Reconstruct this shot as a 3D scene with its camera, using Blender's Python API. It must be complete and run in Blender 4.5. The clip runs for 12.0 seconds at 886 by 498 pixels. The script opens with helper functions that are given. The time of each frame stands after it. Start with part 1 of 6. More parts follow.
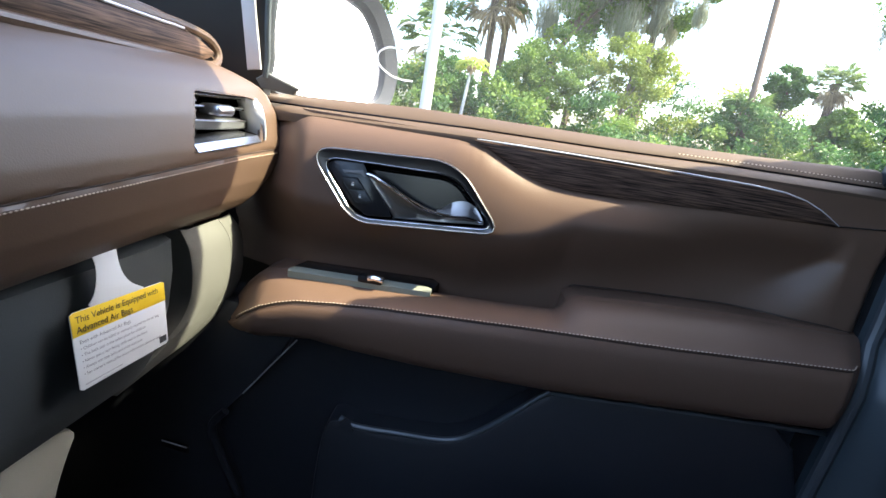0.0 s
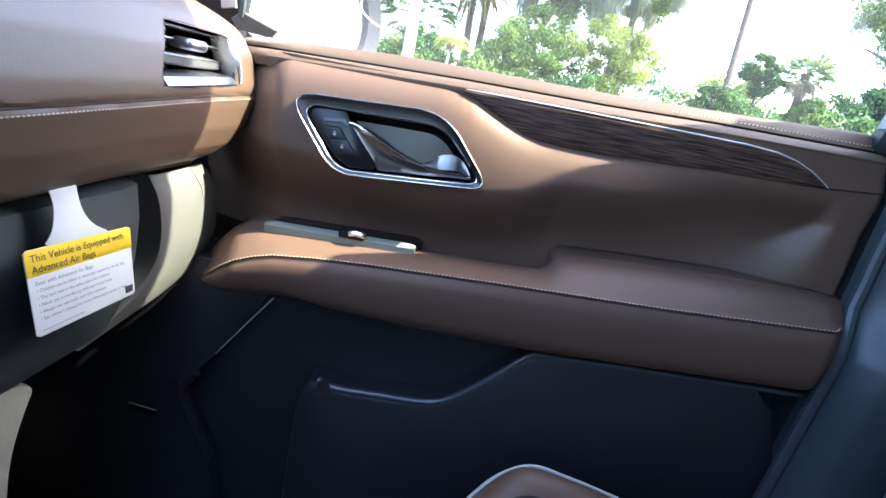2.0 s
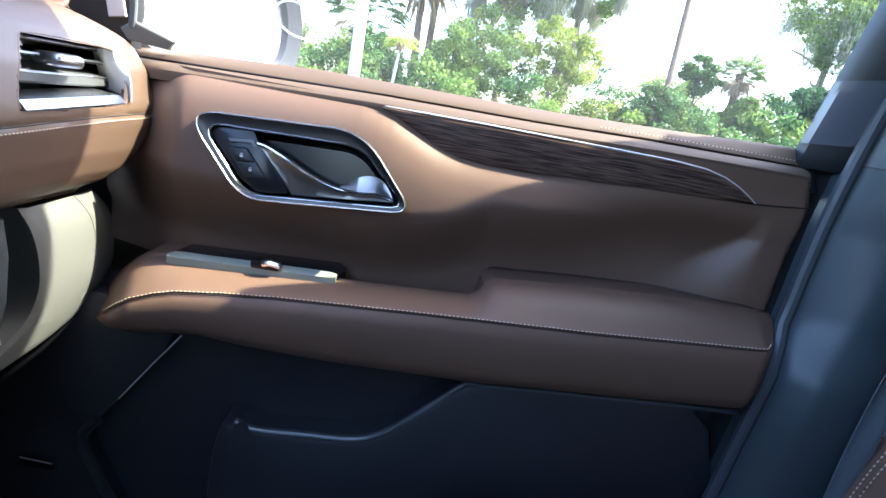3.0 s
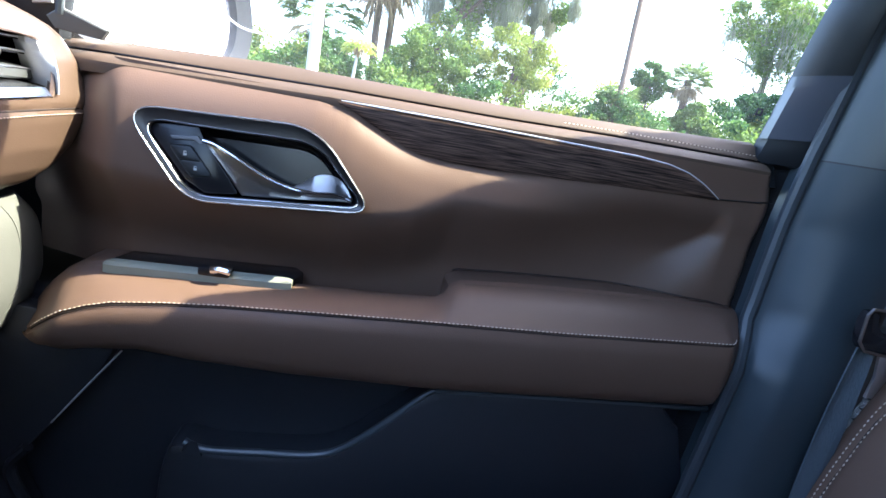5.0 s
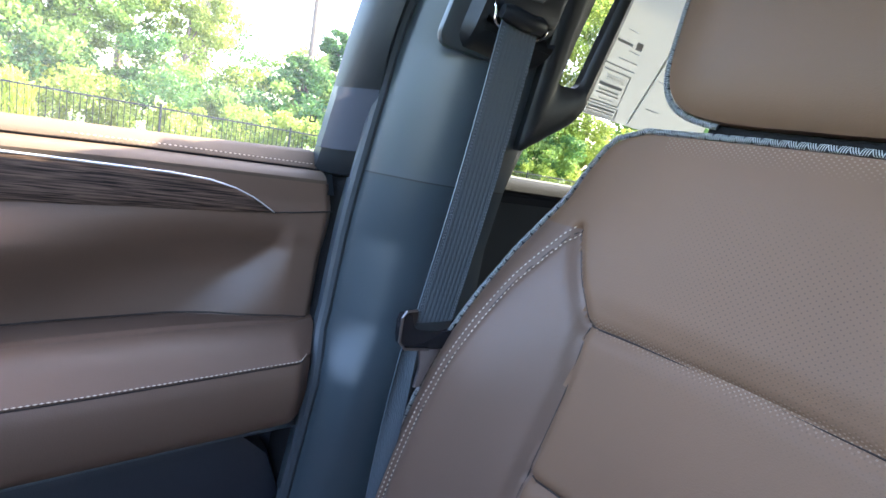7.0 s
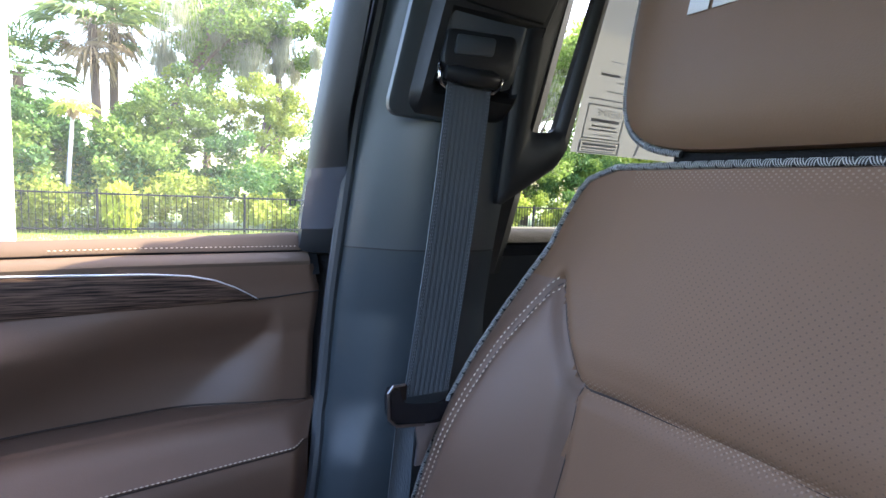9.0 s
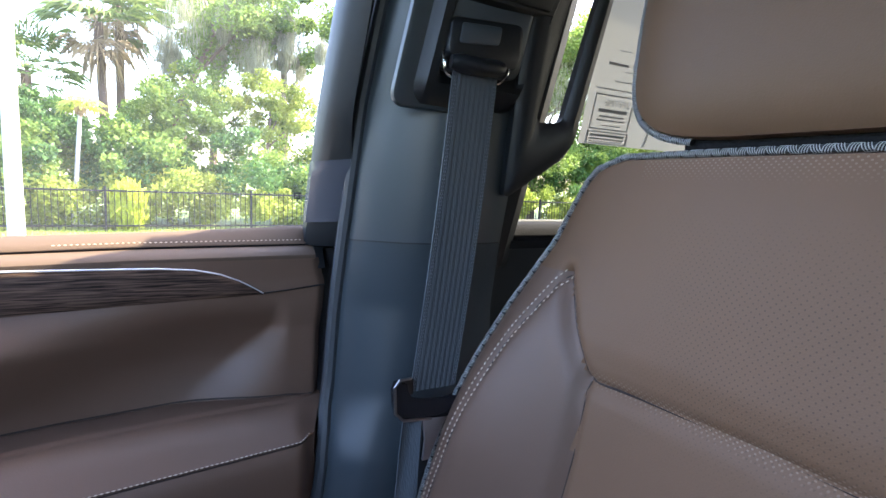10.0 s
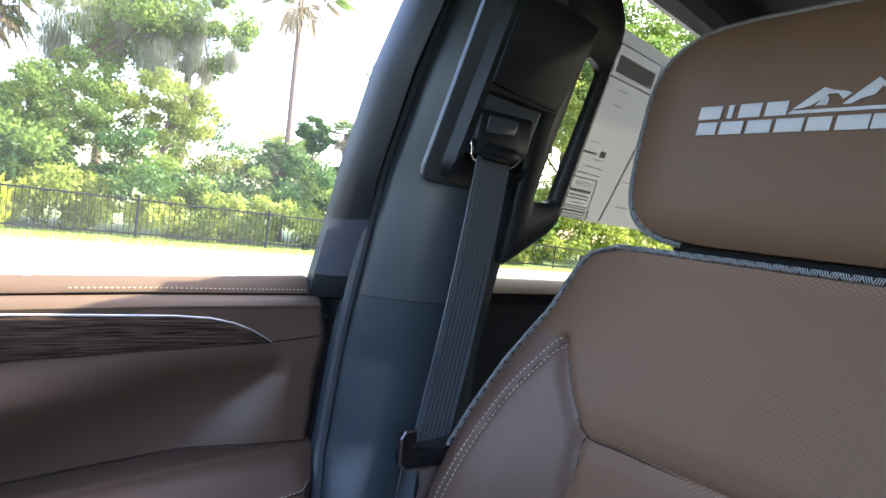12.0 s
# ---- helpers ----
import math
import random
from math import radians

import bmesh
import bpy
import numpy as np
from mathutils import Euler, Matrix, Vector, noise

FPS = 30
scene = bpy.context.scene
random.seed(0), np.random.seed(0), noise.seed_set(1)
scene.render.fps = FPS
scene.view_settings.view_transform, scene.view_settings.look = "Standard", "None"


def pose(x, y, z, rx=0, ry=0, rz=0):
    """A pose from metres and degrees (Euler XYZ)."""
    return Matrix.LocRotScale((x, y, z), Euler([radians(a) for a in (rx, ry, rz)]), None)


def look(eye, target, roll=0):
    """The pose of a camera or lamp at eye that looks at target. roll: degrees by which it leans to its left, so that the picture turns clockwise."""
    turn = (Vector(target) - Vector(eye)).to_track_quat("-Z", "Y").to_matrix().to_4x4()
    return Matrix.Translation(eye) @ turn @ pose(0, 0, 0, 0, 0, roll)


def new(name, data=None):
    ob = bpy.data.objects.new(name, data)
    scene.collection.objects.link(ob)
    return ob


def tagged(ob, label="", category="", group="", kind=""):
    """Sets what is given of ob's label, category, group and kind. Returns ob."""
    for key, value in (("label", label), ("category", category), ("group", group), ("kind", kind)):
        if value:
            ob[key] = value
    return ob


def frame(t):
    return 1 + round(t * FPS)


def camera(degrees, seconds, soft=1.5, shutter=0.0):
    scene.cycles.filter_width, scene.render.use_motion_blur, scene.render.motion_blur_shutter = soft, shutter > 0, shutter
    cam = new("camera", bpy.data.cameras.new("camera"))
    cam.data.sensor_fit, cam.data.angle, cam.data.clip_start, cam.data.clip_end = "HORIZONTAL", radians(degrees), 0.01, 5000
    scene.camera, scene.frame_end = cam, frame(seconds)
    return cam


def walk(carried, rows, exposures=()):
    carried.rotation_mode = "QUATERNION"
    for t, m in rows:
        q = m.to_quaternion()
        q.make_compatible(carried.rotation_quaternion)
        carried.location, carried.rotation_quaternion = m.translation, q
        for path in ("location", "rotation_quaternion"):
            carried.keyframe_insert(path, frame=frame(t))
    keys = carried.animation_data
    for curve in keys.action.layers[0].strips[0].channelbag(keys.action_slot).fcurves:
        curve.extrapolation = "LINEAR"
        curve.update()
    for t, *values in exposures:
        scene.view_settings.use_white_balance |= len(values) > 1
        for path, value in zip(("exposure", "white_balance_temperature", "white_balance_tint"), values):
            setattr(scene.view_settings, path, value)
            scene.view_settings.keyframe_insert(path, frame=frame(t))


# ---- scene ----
cam = camera(80.3, 12.0)
PATH = [
    (0, (0.099, 0.069, 1.309), (-0.035, 2.008, 0.835), 9.0),
    (0.5, (0.095, 0.082, 1.29), (0.023, 2.019, 0.798), 10.3),
    (1, (0.093, 0.077, 1.286), (-0.005, 2.009, 0.779), 10.0),
    (1.5, (0.092, 0.088, 1.275), (0.061, 2.02, 0.758), 10.6),
    (2, (0.092, 0.083, 1.276), (0.064, 2.012, 0.746), 10.8),
    (2.5, (0.101, 0.096, 1.288), (0.1, 2.024, 0.758), 10.3),
    (3, (0.121, 0.126, 1.299), (0.255, 2.058, 0.798), 10.4),
    (3.5, (0.127, 0.151, 1.296), (0.376, 2.078, 0.82), 10.7),
    (3.7, (0.122, 0.156, 1.284), (0.392, 2.083, 0.824), 10.6),
    (5.5, (0.124, 0.146, 1.292), (0.402, 2.074, 0.836), 10.0),
    (6, (0.157, 0.186, 1.294), (0.745, 2.043, 0.841), 9.6),
    (6.5, (0.215, 0.181, 1.282), (1.316, 1.806, 0.896), 13.1),
    (7, (0.28, 0.157, 1.36), (1.528, 1.674, 0.98), 11.2),
    (8.8, (0.358, 0.125, 1.398), (1.412, 1.804, 1.13), 3.8),
    (9, (0.372, 0.119, 1.382), (1.37, 1.838, 1.161), 2.8),
    (9.5, (0.374, 0.126, 1.38), (1.369, 1.845, 1.149), 2.7),
    (10, (0.375, 0.124, 1.379), (1.352, 1.852, 1.138), 2.4),
    (10.5, (0.377, 0.123, 1.38), (1.341, 1.858, 1.131), 2.2),
    (11, (0.38, 0.129, 1.375), (1.341, 1.865, 1.125), 1.8),
    (11.5, (0.378, 0.127, 1.386), (1.33, 1.872, 1.162), 1.9),
    (12, (0.253, 0.151, 1.411), (1.542, 1.677, 1.305), 7.7),
]
walk(cam, [(t, look(eye, target, roll)) for t, eye, target, roll in PATH], [(0.0, 3.43, 6300, 11), (1.0, 3.80, 6050, 11), (2.5, 3.97, 5750, 12), (3.5, 3.76, 5740, 12), (5.5, 3.77, 5700, 13), (6.0, 3.64, 5650, 14), (6.5, 4.42, 5600, 20), (7.0, 4.7, 6250, 13), (9.0, 4.12, 6450, 18), (11.5, 4.18, 6450, 18), (12.0, 3.85, 6450, 18)])

# ---------------- world, sun, exposure ----------------
TO_SUN = Vector((0.69, 0.0, 0.725)).normalized()
world = bpy.data.worlds.new("sky")
world.use_nodes = True
scene.world = world
wn = world.node_tree
sky = wn.nodes.new("ShaderNodeTexSky")
sky.sky_type = "NISHITA"
sky.sun_disc = False
sky.sun_elevation = math.asin(TO_SUN.z)
sky.sun_rotation = math.atan2(TO_SUN.x, TO_SUN.y)
sky.air_density, sky.dust_density = 1.0, 3.2
wn.links.new(sky.outputs[0], wn.nodes["Background"].inputs[0])
wn.nodes["Background"].inputs[1].default_value = 0.15
sun_data = bpy.data.lights.new("sun", "SUN")
sun_data.energy, sun_data.angle, sun_data.color = 2.0, radians(0.5), (1.0, 0.925, 0.65)
sun = new("sun", sun_data)
sun.matrix_world = look(TO_SUN * 30, (0, 0, 0))


# ---------------- materials ----------------
def material(name, colour, rough=0.5, metal=0.0, grain=0.0, grain_scale=300.0, vary=0.12, vary_scale=6.0, stretch=(1, 1, 1),
             spec=0.5, coat=0.0, sheen=0.0, rough_vary=0.08):
    """A surface with fine relief and slow changes of tone and gloss."""
    m = bpy.data.materials.new(name)
    m.use_nodes = True
    nt = m.node_tree
    b = nt.nodes["Principled BSDF"]
    b.inputs["Roughness"].default_value = rough
    b.inputs["Metallic"].default_value = metal
    b.inputs["Specular IOR Level"].default_value = spec
    b.inputs["Coat Weight"].default_value = coat
    b.inputs["Sheen Weight"].default_value = sheen
    co = nt.nodes.new("ShaderNodeTexCoord")
    mp = nt.nodes.new("ShaderNodeMapping")
    mp.inputs["Scale"].default_value = stretch
    nt.links.new(co.outputs["Object"], mp.inputs[0])
    slow = nt.nodes.new("ShaderNodeTexNoise")
    slow.inputs["Scale"].default_value = vary_scale
    slow.inputs["Detail"].default_value = 4
    nt.links.new(mp.outputs[0], slow.inputs["Vector"])
    ramp = nt.nodes.new("ShaderNodeMixRGB")
    ramp.inputs[1].default_value = (*[c * (1 - vary) for c in colour], 1)
    ramp.inputs[2].default_value = (*[min(1, c * (1 + vary)) for c in colour], 1)
    nt.links.new(slow.outputs["Fac"], ramp.inputs[0])
    nt.links.new(ramp.outputs[0], b.inputs["Base Color"])
    rr = nt.nodes.new("ShaderNodeMapRange")
    rr.inputs["To Min"].default_value = max(0.02, rough - rough_vary)
    rr.inputs["To Max"].default_value = min(1, rough + rough_vary)
    nt.links.new(slow.outputs["Fac"], rr.inputs["Value"])
    nt.links.new(rr.outputs[0], b.inputs["Roughness"])
    if grain:
        fine = nt.nodes.new("ShaderNodeTexVoronoi")
        fine.inputs["Scale"].default_value = grain_scale
        nt.links.new(mp.outputs[0], fine.inputs["Vector"])
        bump = nt.nodes.new("ShaderNodeBump")
        bump.inputs["Strength"].default_value = grain
        bump.inputs["Distance"].default_value = 0.001
        nt.links.new(fine.outputs["Distance"], bump.inputs["Height"])
        nt.links.new(bump.outputs[0], b.inputs["Normal"])
    return m


def wood_material(name, axis):
    m = bpy.data.materials.new(name)
    m.use_nodes = True
    nt = m.node_tree
    b = nt.nodes["Principled BSDF"]
    co = nt.nodes.new("ShaderNodeTexCoord")
    mp = nt.nodes.new("ShaderNodeMapping")
    mp.inputs["Scale"].default_value = (26, 120, 760) if axis == "x" else (600, 20, 600)
    nt.links.new(co.outputs["Object"], mp.inputs[0])
    n = nt.nodes.new("ShaderNodeTexNoise")
    n.inputs["Scale"].default_value = 1.0
    n.inputs["Detail"].default_value = 6
    n.inputs["Distortion"].default_value = 0.4
    nt.links.new(mp.outputs[0], n.inputs["Vector"])
    r = nt.nodes.new("ShaderNodeValToRGB")
    r.color_ramp.elements[0].position, r.color_ramp.elements[1].position = 0.36, 0.66
    r.color_ramp.elements[0].color = (0.016, 0.010, 0.009, 1)
    r.color_ramp.elements[1].color = (0.135, 0.084, 0.060, 1)
    nt.links.new(n.outputs["Fac"], r.inputs[0])
    nt.links.new(r.outputs[0], b.inputs["Base Color"])
    b.inputs["Roughness"].default_value = 0.55
    b.inputs["Specular IOR Level"].default_value = 0.12
    bump = nt.nodes.new("ShaderNodeBump")
    bump.inputs["Strength"].default_value = 0.2
    bump.inputs["Distance"].default_value = 0.001
    nt.links.new(n.outputs["Fac"], bump.inputs["Height"])
    nt.links.new(bump.outputs[0], b.inputs["Normal"])
    return m


def glass_material(name, tint=(0.96, 0.98, 0.97), veil=0.0):
    m = bpy.data.materials.new(name)
    m.use_nodes = True
    nt = m.node_tree
    nt.nodes.remove(nt.nodes["Principled BSDF"])
    t = nt.nodes.new("ShaderNodeBsdfTransparent")
    t.inputs[0].default_value = (*tint, 1)
    g = nt.nodes.new("ShaderNodeBsdfGlossy")
    g.inputs["Roughness"].default_value = 0.02
    f = nt.nodes.new("ShaderNodeLayerWeight")
    f.inputs[0].default_value = 0.5
    pw = nt.nodes.new("ShaderNodeMath")
    pw.operation = "POWER"
    pw.inputs[1].default_value = 4.0
    nt.links.new(f.outputs["Facing"], pw.inputs[0])
    gl = nt.nodes.new("ShaderNodeMath")
    gl.operation = "MULTIPLY_ADD"
    gl.inputs[1].default_value, gl.inputs[2].default_value = 0.8, 0.03
    nt.links.new(pw.outputs[0], gl.inputs[0])
    mix = nt.nodes.new("ShaderNodeMixShader")
    nt.links.new(gl.outputs[0], mix.inputs[0])
    nt.links.new(g.outputs[0], mix.inputs[2])
    # Noisy translucent mix puts the pale glare of reflections into the pane.
    film = nt.nodes.new("ShaderNodeBsdfTranslucent")
    film.inputs[0].default_value = (0.8, 0.8, 0.78, 1)
    veil_noise = nt.nodes.new("ShaderNodeTexNoise")
    veil_noise.inputs["Scale"].default_value = 4.0
    amount = nt.nodes.new("ShaderNodeMath")
    amount.operation = "MULTIPLY"
    amount.inputs[1].default_value = veil * 2
    nt.links.new(veil_noise.outputs["Fac"], amount.inputs[0])
    veiled = nt.nodes.new("ShaderNodeMixShader")
    nt.links.new(amount.outputs[0], veiled.inputs[0])
    nt.links.new(t.outputs[0], veiled.inputs[1])
    nt.links.new(film.outputs[0], veiled.inputs[2])
    nt.links.new(veiled.outputs[0], mix.inputs[1])
    nt.links.new(mix.outputs[0], nt.nodes["Material Output"].inputs[0])
    return m


def leaf_material(name, dark, light, through_light=0.45, rough=0.5):
    m = bpy.data.materials.new(name)
    m.use_nodes = True
    nt = m.node_tree
    b = nt.nodes["Principled BSDF"]
    b.inputs["Roughness"].default_value = rough
    b.inputs["Specular IOR Level"].default_value = 0.2
    geo = nt.nodes.new("ShaderNodeNewGeometry")
    co = nt.nodes.new("ShaderNodeTexCoord")
    slow = nt.nodes.new("ShaderNodeTexNoise")
    slow.inputs["Scale"].default_value = 0.8
    nt.links.new(co.outputs["Object"], slow.inputs["Vector"])
    add = nt.nodes.new("ShaderNodeMath")
    add.operation = "MULTIPLY_ADD"
    add.inputs[1].default_value = 0.6
    nt.links.new(geo.outputs["Random Per Island"], add.inputs[0])
    sub = nt.nodes.new("ShaderNodeMath")
    sub.operation = "MULTIPLY_ADD"
    sub.inputs[1].default_value, sub.inputs[2].default_value = 1.6, -0.6
    nt.links.new(slow.outputs["Fac"], sub.inputs[0])
    nt.links.new(sub.outputs[0], add.inputs[2])
    mix = nt.nodes.new("ShaderNodeMixRGB")
    mix.inputs[1].default_value, mix.inputs[2].default_value = (*dark, 1), (*light, 1)
    mix.use_clamp = True
    nt.links.new(add.outputs[0], mix.inputs[0])
    nt.links.new(mix.outputs[0], b.inputs["Base Color"])
    tr = nt.nodes.new("ShaderNodeBsdfTranslucent")
    nt.links.new(mix.outputs[0], tr.inputs[0])
    ms = nt.nodes.new("ShaderNodeMixShader")
    ms.inputs[0].default_value = through_light
    nt.links.new(b.outputs[0], ms.inputs[1])
    nt.links.new(tr.outputs[0], ms.inputs[2])
    nt.links.new(ms.outputs[0], nt.nodes["Material Output"].inputs[0])
    return m


def perforated_leather(name, colour, pitch, centre, half):
    """Leather with rows of pinholes round centre, fading out towards the edges of the patch."""
    m = material(name, colour, 0.58, grain=0.1, grain_scale=800, vary=0.1, spec=0.22)
    nt = m.node_tree
    b = nt.nodes["Principled BSDF"]
    base = b.inputs["Base Color"].links[0].from_socket
    co = nt.nodes.new("ShaderNodeTexCoord")
    sep = nt.nodes.new("ShaderNodeSeparateXYZ")
    nt.links.new(co.outputs["Object"], sep.inputs[0])

    def op(kind, a, c=0.0, d=0.0):
        n = nt.nodes.new("ShaderNodeMath")
        n.operation = kind
        for k, v in enumerate((a, c, d)):
            if isinstance(v, (int, float)):
                n.inputs[k].default_value = v
            else:
                nt.links.new(v, n.inputs[k])
        return n.outputs[0]

    k = 2 * math.pi / pitch
    sy = op("SINE", op("MULTIPLY", sep.outputs[1], k))
    sz = op("SINE", op("MULTIPLY", sep.outputs[2], k))
    dots = op("GREATER_THAN", op("MULTIPLY", sy, sz), 0.80)
    ey = op("ABSOLUTE", op("MULTIPLY", op("SUBTRACT", sep.outputs[1], centre[0]), 1 / half[0]))
    ez = op("ABSOLUTE", op("MULTIPLY", op("SUBTRACT", sep.outputs[2], centre[1]), 1 / half[1]))
    edge = op("SUBTRACT", 1.0, op("MAXIMUM", ey, ez))
    edge = op("MINIMUM", op("MAXIMUM", op("MULTIPLY", edge, 1.6), 0.0), 1.0)
    mix = nt.nodes.new("ShaderNodeMixRGB")
    nt.links.new(op("MULTIPLY", op("MULTIPLY", dots, edge), 0.45), mix.inputs[0])
    nt.links.new(base, mix.inputs[1])
    mix.inputs[2].default_value = (0.02, 0.013, 0.01, 1)
    # pale backing shows through the stretched holes beside the seams
    k2 = 2 * math.pi / 0.0046
    fine = op("GREATER_THAN", op("MULTIPLY", op("SINE", op("MULTIPLY", sep.outputs[1], k2)), op("SINE", op("MULTIPLY", sep.outputs[2], k2 * 1.2))), 0.55)
    near = op("SUBTRACT", 1.0, op("ABSOLUTE", op("MULTIPLY", op("SUBTRACT", sep.outputs[2], 0.6705), 1 / 0.008)))
    upper = op("MULTIPLY", op("SUBTRACT", sep.outputs[2], 0.828), 1 / 0.025)
    band = op("MINIMUM", op("MAXIMUM", op("MAXIMUM", near, upper), 0.0), 1.0)
    band = op("MULTIPLY", band, op("LESS_THAN", op("ABSOLUTE", sep.outputs[1]), 0.131))
    mix2 = nt.nodes.new("ShaderNodeMixRGB")
    nt.links.new(op("MULTIPLY", op("MULTIPLY", fine, band), 0.38), mix2.inputs[0])
    nt.links.new(mix.outputs[0], mix2.inputs[1])
    mix2.inputs[2].default_value = (0.42, 0.32, 0.24, 1)
    nt.links.new(mix2.outputs[0], b.inputs["Base Color"])
    return m


BROWN = (0.125, 0.0755, 0.052)
M_LEATHER = material("brown_leather", BROWN, 0.46, grain=0.07, grain_scale=900, vary=0.1, spec=0.32)
M_SEAT = perforated_leather("seat_leather", (0.144, 0.081, 0.047), 0.0052, (0.0, 0.725), (0.105, 0.09))
M_HEAD = material("headrest_leather", (0.128, 0.074, 0.042), 0.52, grain=0.09, grain_scale=800, vary=0.1, spec=0.22)
M_DASH = material("dash_leather", (0.088, 0.056, 0.038), 0.42, grain=0.06, grain_scale=800, vary=0.08, spec=0.5)
# Door leather again, darkened so sun and sky on the sill look dimmer.
M_SILL = material("sun_dimmed_sill_leather", (0.088, 0.059, 0.041), 0.62, grain=0.08, grain_scale=900, vary=0.1, spec=0.2)
M_THREAD = material("tan_thread", (0.50, 0.40, 0.31), 0.7)
M_WOOD = wood_material("dark_open_pore_wood", "x")
M_WOOD_DASH = wood_material("dash_wood", "y")
M_CHROME = material("chrome", (0.78, 0.78, 0.8), 0.12, 1.0, vary=0.03, rough_vary=0.03)
M_SATIN = material("satin_silver", (0.58, 0.58, 0.6), 0.32, 1.0, vary=0.05)
M_BRIGHT = material("polished_trim", (0.42, 0.42, 0.44), 0.2, 0.85, vary=0.03, rough_vary=0.04)
M_BRONZE = material("smoked_satin_metal", (0.075, 0.071, 0.07), 0.32, 1.0, vary=0.06)
M_LEVER = material("warm_satin_metal", (0.34, 0.32, 0.305), 0.34, 1.0, vary=0.06)
M_VENT = material("polished_vent_metal", (0.42, 0.43, 0.45), 0.28, 1.0, vary=0.05)
M_BLADE = material("satin_grey_blade", (0.10, 0.105, 0.105), 0.4, 0.3, vary=0.08)
M_STRIP = material("satin_trim", (0.62, 0.62, 0.64), 0.34, 0.35, vary=0.04)
M_BLACK = material("black_plastic", (0.009, 0.011, 0.013), 0.42, grain=0.07, grain_scale=1200, vary=0.15)
M_GLOSS = material("gloss_black", (0.012, 0.012, 0.014), 0.2, vary=0.1, spec=0.35)
M_PILLAR = material("dark_pillar_plastic", (0.041, 0.052, 0.057), 0.33, grain=0.04, grain_scale=1400, vary=0.12, spec=0.65)
# Bluer lower plastic; part of its darkness is the shade low on the pillar.
M_PILLAR_LOW = material("shaded_lower_pillar_plastic", (0.036, 0.047, 0.054), 0.34, grain=0.04, grain_scale=1400, vary=0.12, spec=0.35)
M_SLIDER = material("smooth_dark_plastic", (0.05, 0.062, 0.07), 0.3, vary=0.1, spec=0.7)
M_LOWER = material("dark_door_plastic", (0.019, 0.021, 0.026), 0.42, grain=0.10, grain_scale=1000, vary=0.15)
M_GLOVE = material("dark_grey_glovebox", (0.045, 0.052, 0.055), 0.45, grain=0.12, grain_scale=900, vary=0.1)
M_GUARD = material("glossy_grey_film", (0.075, 0.080, 0.095), 0.22, vary=0.2, spec=0.7)
# One beige in two tones: darker for the sunlit cap, lighter in shade.
M_BEIGE = material("sun_dimmed_beige_plastic", (0.112, 0.114, 0.104), 0.6, grain=0.08, grain_scale=900, vary=0.08)
M_KNEE = material("shade_lifted_beige_plastic", (0.27, 0.265, 0.23), 0.6, grain=0.08, grain_scale=900, vary=0.08)
M_SWITCH = material("pale_satin_switch_trim", (0.23, 0.235, 0.185), 0.5, 0.0, vary=0.08)
M_RUBBER = material("rubber_seal", (0.040, 0.047, 0.054), 0.42, vary=0.12)
M_CARPET = material("black_carpet", (0.012, 0.012, 0.013), 0.95, grain=0.5, grain_scale=500, vary=0.3, spec=0.1)
M_HEADLINER = material("dark_headliner", (0.05, 0.05, 0.052), 0.9, grain=0.3, grain_scale=500, spec=0.2)
M_WEB = material("seat_belt_webbing", (0.066, 0.080, 0.092), 0.5, grain=0.3, grain_scale=700, vary=0.1, stretch=(1, 1, 0.25))
M_THREAD_DARK = material("grey_belt_thread", (0.10, 0.115, 0.13), 0.7)
M_SEAM = material("dark_brown_seam", (0.022, 0.013, 0.010), 0.85)
M_CORD = material("white_cord", (0.5, 0.5, 0.48), 0.7, grain=0.3, grain_scale=900)
M_SILVER_THREAD = material("silver_thread", (0.45, 0.45, 0.44), 0.55, 0.2, grain=0.3, grain_scale=900)
M_GLASS = glass_material("window_glass", veil=0.022)
M_SMOKED = glass_material("lightly_tinted_glass", (0.78, 0.80, 0.78))
M_TINTED = glass_material("light_dimming_glass", (0.13, 0.14, 0.135))
M_MIRROR = material("mirror_glass", (0.92, 0.92, 0.92), 0.02, 1.0, vary=0.01, rough_vary=0.0)
M_CARD = material("white_card", (0.62, 0.63, 0.64), 0.6, vary=0.03)
M_YELLOW = material("yellow_print", (0.75, 0.50, 0.02), 0.6, vary=0.04)
M_INK = material("black_print", (0.03, 0.03, 0.03), 0.6)
M_TEXT = material("dark_grey_print", (0.10, 0.10, 0.11), 0.6)
M_GREYINK = material("grey_print", (0.38, 0.38, 0.4), 0.6)
M_PAINT = material("white_car_paint", (0.78, 0.78, 0.78), 0.25, coat=0.6, vary=0.02)
M_ASPHALT = material("sun_bleached_asphalt", (0.10, 0.10, 0.098), 0.9, grain=0.6, grain_scale=60, vary=0.2, vary_scale=1.2)
M_GRASS = material("grass_ground", (0.11, 0.16, 0.035), 0.9, grain=0.8, grain_scale=30, vary=0.4, vary_scale=1.5)
M_LINE = material("white_road_paint", (0.7, 0.7, 0.68), 0.8, vary=0.15)
M_FENCE = material("black_painted_iron", (0.012, 0.012, 0.013), 0.8, spec=0.2)
M_BARK = material("grey_brown_bark", (0.12, 0.085, 0.065), 0.9, grain=0.8, grain_scale=14, vary=0.3, stretch=(1, 1, 0.3))
M_POLE = material("pale_concrete_pole", (0.40, 0.39, 0.37), 0.8, vary=0.1)
M_LEAF = leaf_material("mid_green_leaves", (0.058, 0.112, 0.027), (0.205, 0.29, 0.062))
M_LEAF_YELLOW = leaf_material("yellow_green_leaves", (0.13, 0.19, 0.03), (0.37, 0.41, 0.085), 0.5)
